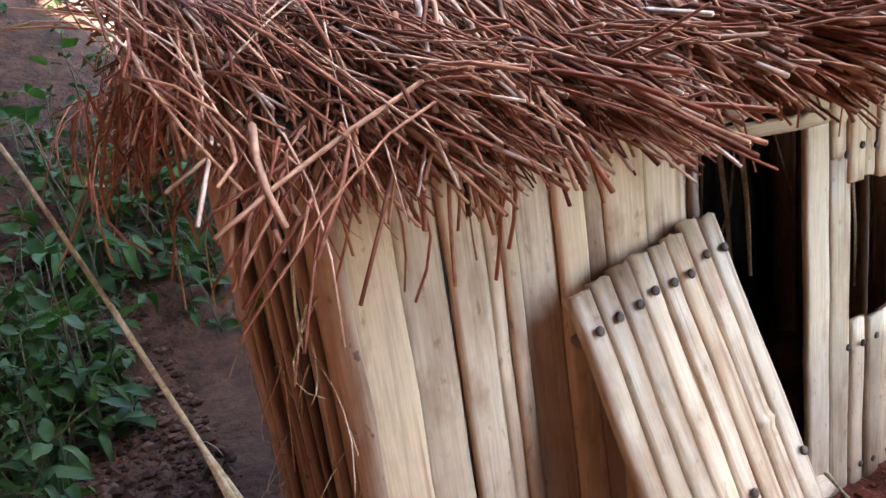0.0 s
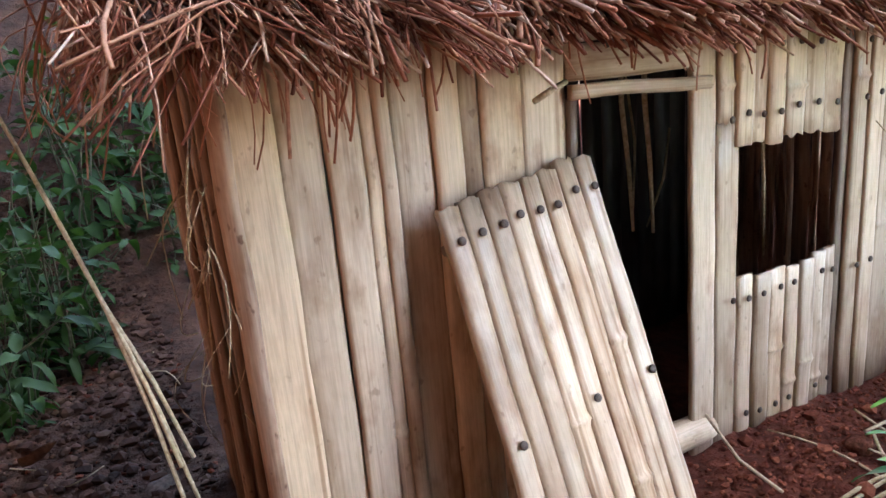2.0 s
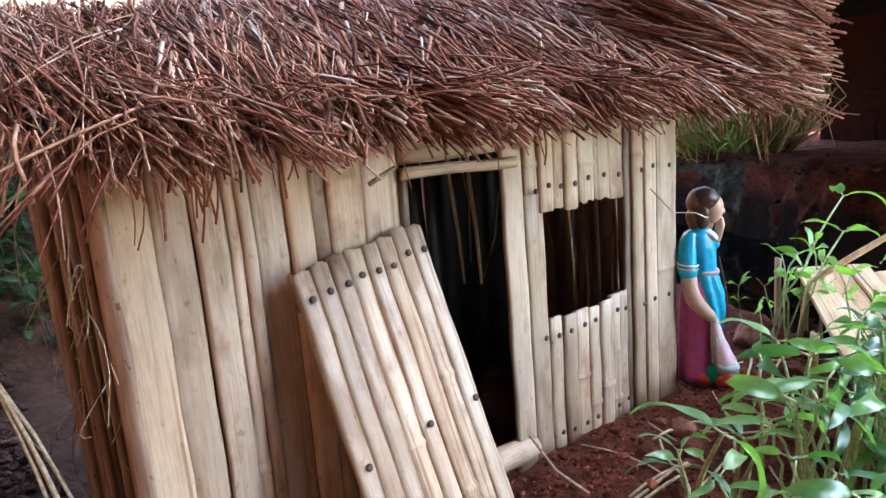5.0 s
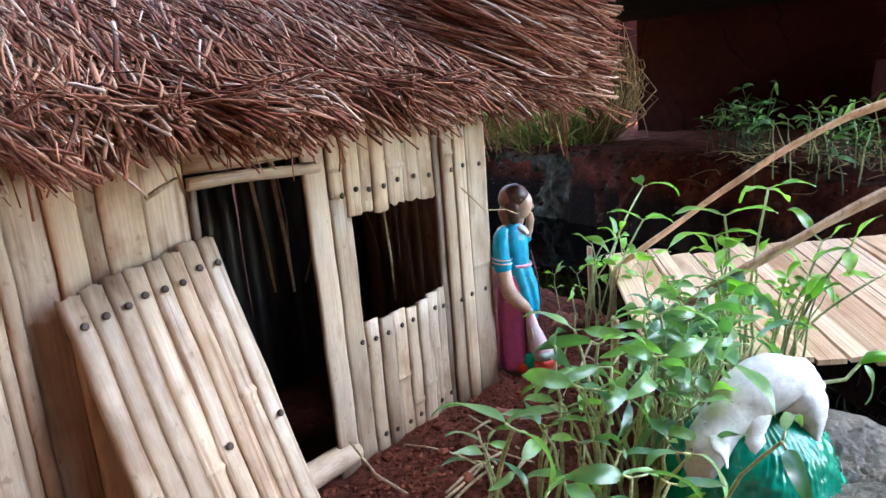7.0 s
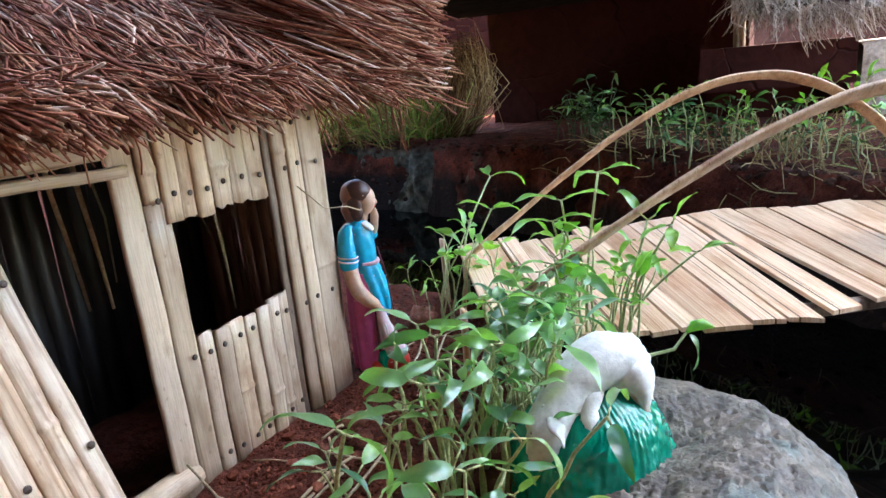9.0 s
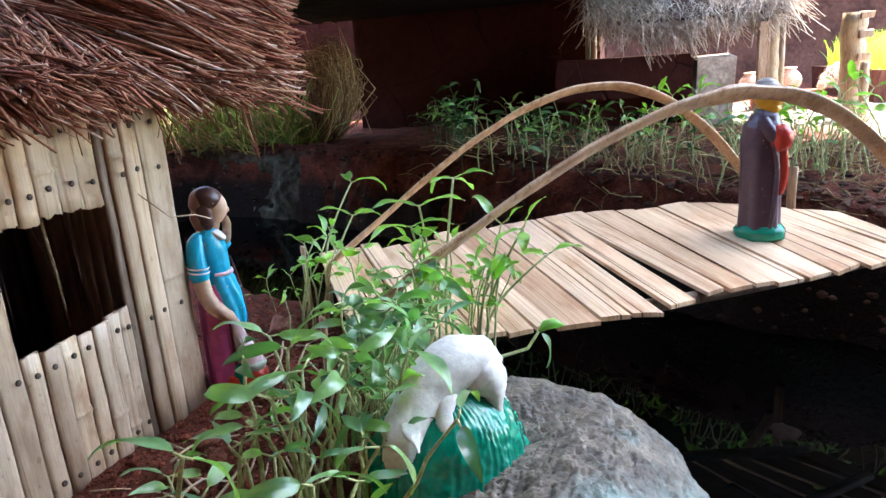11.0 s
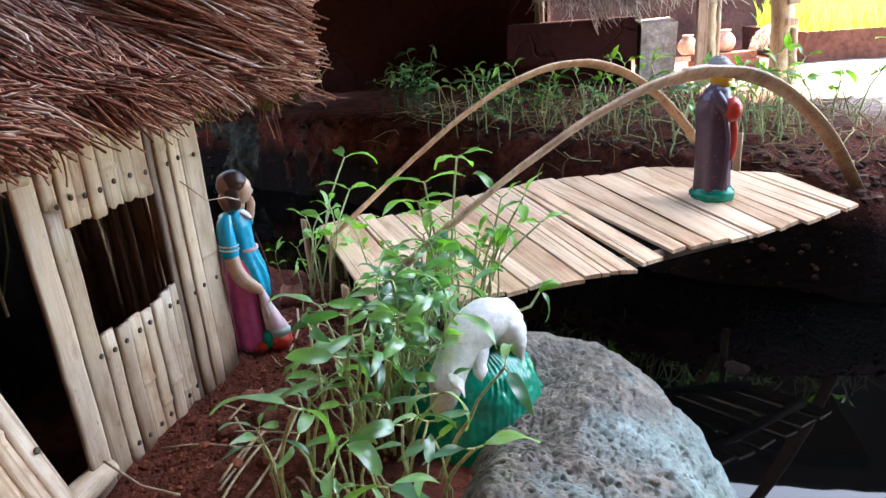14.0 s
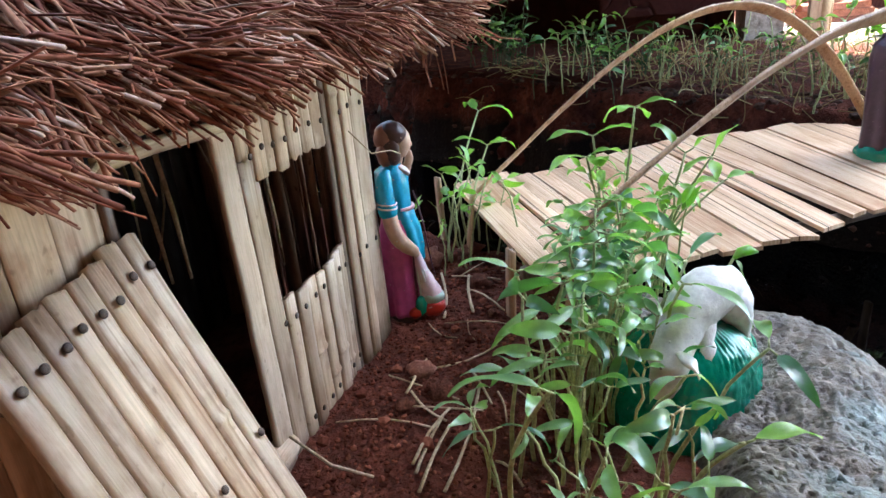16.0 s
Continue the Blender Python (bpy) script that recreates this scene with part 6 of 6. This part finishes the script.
for i in range(3200):
    x, y = cr.uniform(-0.01, 0.22), cr.uniform(-0.43, 0.01)
    edge = 0.035 * abs(y + 0.22) / 0.22
    a = Vector((x, y, 0.235 + edge + 0.55 * x + cr.uniform(-0.012, 0.02)))
    b = a + Vector((-cr.uniform(0.02, 0.06), cr.gauss(-0.015, 0.035), -cr.uniform(0.02, 0.075)))
    straw(th, a, b, cr.uniform(0.0006, 0.0014), 0.006, cr, 2, 4, 0.005)
for i in range(26):
    a = Vector((-0.02, -0.14 + cr.gauss(0, 0.012), 0.21))
    straw(th, a, a + Vector((-0.01, -0.02 + cr.gauss(0, 0.012), -cr.uniform(0.03, 0.075))), 0.001, 0, cr, 3, 4, 0.004)
part("thatch", th, STRAW_GREY, hut2)
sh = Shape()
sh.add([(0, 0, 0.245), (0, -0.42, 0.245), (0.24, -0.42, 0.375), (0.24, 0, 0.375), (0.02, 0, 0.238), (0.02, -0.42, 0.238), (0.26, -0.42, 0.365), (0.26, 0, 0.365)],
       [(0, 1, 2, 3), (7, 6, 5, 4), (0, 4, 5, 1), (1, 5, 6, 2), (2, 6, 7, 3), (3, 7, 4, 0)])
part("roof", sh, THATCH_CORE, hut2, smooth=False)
for x, y in ((0.06, 0.005), (0.06, -0.425), (0.22, 0.005), (0.22, -0.425)):
    sh = Shape()
    tube(sh, [(x, y, -0.02), (x + 0.003, y, 0.27 + 0.5 * (x - 0.06))], 0.007, 10)
    part("post", sh, WOODPOST, hut2)
hut2.matrix_world = pose(1.32, -0.15, 0.035, 0, 0, 0)


def wood_post(x, y, z0, z1, r, lean=0.0, square=True):
    sh = Shape()
    n = 10
    pts = [Vector((0, 0, (z1 - z0) * k / n)) + Vector((cr.gauss(0, r * 0.06), cr.gauss(0, r * 0.06), 0)) for k in range(n + 1)]
    tube(sh, pts, [r * (1 + cr.gauss(0, 0.04)) for k in range(n + 1)], 6 if square else 9)
    return solid("fence_post", sh, WOODPOST, "weathered wooden fence post in the sunlit yard", "post", "fence posts", m=pose(x, y, z0, 0, lean, cr.uniform(0, 60)))


wood_post(1.30, -0.543, 0.03, 0.265, 0.017)
wood_post(1.30, -0.702, 0.03, 0.262, 0.024, 1)
wood_post(1.20, -0.704, 0.03, 0.165, 0.009, 2)
# ladder rungs and planks on the posts
for x, y, z0, z1, name in ((1.285, -0.526, 0.03, 0.258, "fence_plank"), (1.278, -0.716, 0.12, 0.135, "fence_rung"), (1.278, -0.716, 0.165, 0.180, "fence_rung"), (1.278, -0.716, 0.21, 0.225, "fence_rung"), (1.278, -0.716, 0.248, 0.262, "fence_rung")):
    sh = Shape()
    box(sh, (-0.006, -0.012, 0), (0.006, 0.012, z1 - z0), jitter=0.0016, rng=cr)
    solid(name, sh, BAMBOO_SIDE, "weathered wooden strip fixed to a fence post", "post", "fence strips", smooth=False, m=pose(x, y, z0, 0, 0, cr.uniform(-12, 12)))
# clay pots behind the posts
POT = mottled("pale_clay_pot", (0.50, 0.30, 0.22), (0.68, 0.46, 0.36), 30, 0.7, 0.002)
for x, y, s in ((1.60, -0.535, 0.46), (1.62, -0.632, 0.52)):
    sh = Shape()
    rings(sh, [(0, 0, 0, 0.03, 0.03), (0.008, 0, 0, 0.040, 0.040), (0.02, 0, 0, 0.050, 0.050), (0.035, 0, 0, 0.056, 0.056), (0.05, 0, 0, 0.058, 0.058), (0.065, 0, 0, 0.054, 0.054), (0.08, 0, 0, 0.046, 0.046), (0.092, 0, 0, 0.034, 0.034), (0.10, 0, 0, 0.026, 0.026), (0.108, 0, 0, 0.034, 0.034), (0.112, 0, 0, 0.032, 0.032)], 28)
    solid("clay_pot", sh, POT, "round pale clay pot in the sun", "pot", "clay pots", m=pose(x, y, 0.090, 0, 0, 0) @ Matrix.Scale(s, 4))
sh = Shape()
for k in range(260):
    a, u = cr.uniform(0, 6.283), cr.uniform(0.05, 1.0)
    r0, r1 = 0.042 * math.sin(u * 1.57), 0.042 * math.sin(min(1.0, u + 0.25) * 1.57)
    straw(sh, (r0 * math.cos(a), r0 * math.sin(a), 0.060 * (1 - u) + 0.012), (r1 * math.cos(a + 0.3), r1 * math.sin(a + 0.3), max(0.0, 0.060 * (1 - u - 0.25)) + 0.006), 0.0014, 0, cr, 2, 4, 0.004)
solid("straw_heap", sh, STRAW_GREY, "small heap of pale straw in the sun", "straw", m=pose(1.58, -0.735, 0.088))
for k, z in enumerate((0.040, 0.058, 0.074)):
    sh = Shape()
    box(sh, (-0.03, -0.10 + 0.012 * k, 0), (0.03, 0.10 - 0.010 * k, 0.015), jitter=0.002, rng=cr)
    solid("timber_plank", sh, BRICK, "reddish plank stacked behind the fence posts", "plank", "stacked planks", smooth=False, m=pose(1.60, -0.63, z, 0, 0, cr.uniform(-6, 6)))
# raised bed of young rice
bed = thing("rice_bed", "raised red mud bed of bright young rice", "planter")
sh = Shape()
box(sh, (0, -1.3, 0), (0.6, 0, 0.085), jitter=0.006, rng=cr)
part("kerb", sh, MUDBLOCK, bed, smooth=False)
gr = Shape()
for i in range(5200):
    x, y, h = cr.uniform(0.01, 0.5), cr.uniform(-1.28, -0.01), cr.uniform(0.05, 0.11)
    dx, dy, wv = cr.gauss(0, 0.012), cr.gauss(0, 0.012), cr.uniform(0.0012, 0.0024)
    gr.add([(x, y - wv, 0.085), (x, y + wv, 0.085), (x + dx * 0.5, y + dy * 0.5 + wv * 0.8, 0.085 + h * 0.6), (x + dx * 0.5, y + dy * 0.5 - wv * 0.8, 0.085 + h * 0.6), (x + dx * 1.3, y + dy * 1.3, 0.085 + h)],
           [(0, 1, 2, 3), (3, 2, 4)])
part("rice", gr, GRASS, bed)
bed.matrix_world = pose(1.66, -0.845, 0.035, 0, 0, 4)
# coarse grass on the shaded bank by the hut's end
for cx, cy, n, tall in ((-0.60, 0.36, 46, 0.13), (-0.54, 0.46, 40, 0.12), (-0.66, 0.30, 36, 0.14)):
    tuft = thing("grass_tuft", "loose tuft of broad green grass on the shaded bank", "grass", "grass tufts")
    cg = Shape()
    for i in range(n):
        a, h_ = cr.uniform(0, 6.283), cr.uniform(0.5, 1.0) * tall
        o, wv = Vector((cr.gauss(0, 0.025), cr.gauss(0, 0.025), -0.004)), cr.uniform(0.0010, 0.0026)
        d, side = Vector((math.cos(a), math.sin(a), 0)), Vector((-math.sin(a), math.cos(a), 0))
        vs = []
        for k in range(6):
            t = k / 5
            c = o + d * (0.075 * t * t) + Vector((0, 0, h_ * (t - 0.42 * t * t)))
            wk = wv * (1 - t) ** 0.6 + 0.0001
            vs += [tuple(c - side * wk), tuple(c + side * wk)]
        cg.add(vs, [(2 * k, 2 * k + 1, 2 * k + 3, 2 * k + 2) for k in range(5)])
    part("blade_mass", cg, GREENGRASS, tuft)
    tuft.matrix_world = pose(cx, cy, ground_z(cx, cy))
# grass clumps at the foot of the dark wall
for cx, cy, n, sc, green in ((1.22, 0.62, 420, 1.05, 0.6), (1.25, 0.73, 420, 1.1, 0.45), (1.27, 0.85, 460, 1.15, 0.5), (1.29, 0.97, 520, 1.2, 0.6), (1.32, 1.10, 500, 1.3, 0.6)):
    clump = thing("grass_clump", "tangled clump of dry and green grass by the mud wall", "grass", "grass clumps")
    for name, mat, share in (("dry_grass", DRYGRASS, 1 - green), ("green_grass", GREENGRASS, green)):
        cg = Shape()
        for i in range(int(n * share)):
            a, rad = cr.uniform(0, 6.283), abs(cr.gauss(0, 0.05))
            p_ = Vector((math.cos(a) * rad, math.sin(a) * rad, -0.01))
            tip = p_ + Vector((cr.gauss(-0.02, 0.05), cr.gauss(0, 0.05), cr.uniform(0.05, 0.19)))
            straw(cg, p_, tip, cr.uniform(0.0013, 0.0027), cr.uniform(0, 0.06), cr, 4, 3, 0.012)
        part(name, cg, mat, clump)
    clump.matrix_world = pose(cx, cy, 0.045) @ Matrix.Scale(sc, 4)

# a round sheaf of dry grass leaning on the wall's edge
sheaf = thing("grass_sheaf", "rounded sheaf of dry yellow grass beside the mud wall", "grass")
cg = Shape()
for i in range(340):
    v_, sx = cr.random() ** 0.8, cr.gauss(0, 0.026)
    root = Vector((sx, 0.045 - 0.055 * v_ + cr.gauss(0, 0.020), -0.005))
    belly = Vector((sx * 1.4 - 0.02, -0.030 - 0.085 * v_ + cr.gauss(0.012, 0.024), 0.115 + cr.gauss(0.01, 0.030)))
    crown = Vector((sx * 1.2 - 0.02, -0.010 - 0.050 * v_ + cr.gauss(0, 0.030), 0.170 + 0.045 * v_ + cr.gauss(0, 0.028)))
    end = crown + Vector((cr.gauss(0, 0.02), cr.uniform(0.02, 0.085), cr.uniform(-0.035, 0.012)))
    pts = [root, root.lerp(belly, 0.5) + Vector((0, -0.014, 0)), belly, belly.lerp(crown, 0.5) + Vector((0, -0.008, 0)), crown, crown.lerp(end, 0.5) + Vector((0, 0, 0.006)), end]
    pts = pts[:cr.choice((4, 5, 6, 7, 7))]
    tube(cg, pts, [0.0013 - 0.0001 * k for k in range(len(pts))], 3)
part("dry_grass", cg, BROWNGRASS, sheaf)
sheaf.matrix_world = pose(1.26, 0.530, 0.050)

# ---- small things on the soil ----
for x, y, r, m_ in ((0.118, 0.004, 0.016, 1), (0.096, -0.030, 0.009, 0), (0.075, -0.052, 0.010, 0), (0.140, -0.03, 0.011, 0), (-0.0639, -0.0450, 0.010, 1), (-0.1053, -0.0486, 0.007, 0), (-0.0851, -0.0653, 0.008, 0), (-0.080, -0.060, 0.006, 0), (0.06, 0.02, 0.010, 0), (-0.052, -0.080, 0.005, 0), (0.02, -0.075, 0.005, 0)):
    sh = Shape()
    blob(sh, (0, 0, 0), (r, r * cr.uniform(0.7, 1.0), r * 0.62), rough=0.55, seed=int(x * 900), sides=14, stacks=9)
    solid("brick_shard" if m_ else "clod", sh, BRICK if m_ else CLODMAT, "broken reddish brick shard lying on the soil" if m_ else "round clod of red soil by the hut", "brick" if m_ else "soil", "shards" if m_ else "clods", m=pose(x, y, ground_z(x, y) + r * 0.25, 0, cr.uniform(-20, 20), cr.uniform(0, 360)))
for i in range(34):
    if i < 22:
        x, y = cr.uniform(-0.15, 0.10), cr.uniform(-0.13, -0.02)
    else:
        x, y = cr.uniform(-0.55, -0.40), cr.uniform(0.0, 0.40)
    a, ln = cr.uniform(0, 6.28), cr.uniform(0.02, 0.06)
    sh = Shape()
    straw(sh, (0, 0, 0), (ln * math.cos(a), ln * math.sin(a), cr.uniform(-0.002, 0.006)), cr.uniform(0.0005, 0.0010), 0, cr, 4, 5, 0.003)
    solid("fallen_straw", sh, PALESTRAW, "loose pale straw lying on the soil", "straw", "fallen straws", m=pose(x, y, ground_z(x, y) + 0.0025))
for ax, ay, bx_, by_ in ((-0.1532, -0.0681, -0.1112, -0.0777), (-0.1722, -0.0775, -0.1261, -0.0816), (-0.1685, -0.0897, -0.0839, -0.0890), (-0.0742, -0.0425, -0.1011, -0.0480), (-0.1600, -0.0720, -0.1210, -0.0760), (0.02, -0.060, 0.07, -0.045), (0.01, -0.040, 0.075, -0.020)):
    sh = Shape()
    straw(sh, (0, 0, 0.001), (bx_ - ax, by_ - ay, 0.008), 0.0012, 0, cr, 4, 6, 0.002)
    solid("fallen_straw", sh, PALESTRAW, "loose pale straw lying on the soil", "straw", "fallen straws", m=pose(ax, ay, ground_z(ax, ay) + 0.002))
for pts, r in (([(-0.166, -0.006, 0.022), (-0.170, -0.030, 0.010), (-0.168, -0.052, 0.004)], 0.0008),
               ([(-0.040, -0.006, 0.155), (-0.022, -0.012, 0.136), (-0.006, -0.019, 0.134), (0.006, -0.021, 0.1285)], 0.0004),
               ([(-0.2560, -0.020, 0.1945), (-0.2640, -0.022, 0.1925), (-0.2720, -0.022, 0.1890)], 0.0012)):
    sh = Shape()
    tube(sh, pts, r, 6)
    solid("stray_straw", sh, PALESTRAW, "stray bent straw caught on the hut", "straw", "stray straws")
for i in range(9):
    x, y = cr.uniform(-0.56, -0.41), cr.uniform(0.05, 0.35)
    dl = new("dead_leaf", cr.choice(DEAD))
    tagged(dl, "curled brown dead leaf on the dark soil", "leaf", "dead leaves")
    dl.matrix_world = pose(x, y, ground_z(x, y) + 0.004, cr.uniform(-20, 20), cr.uniform(-20, 10), cr.uniform(0, 360))
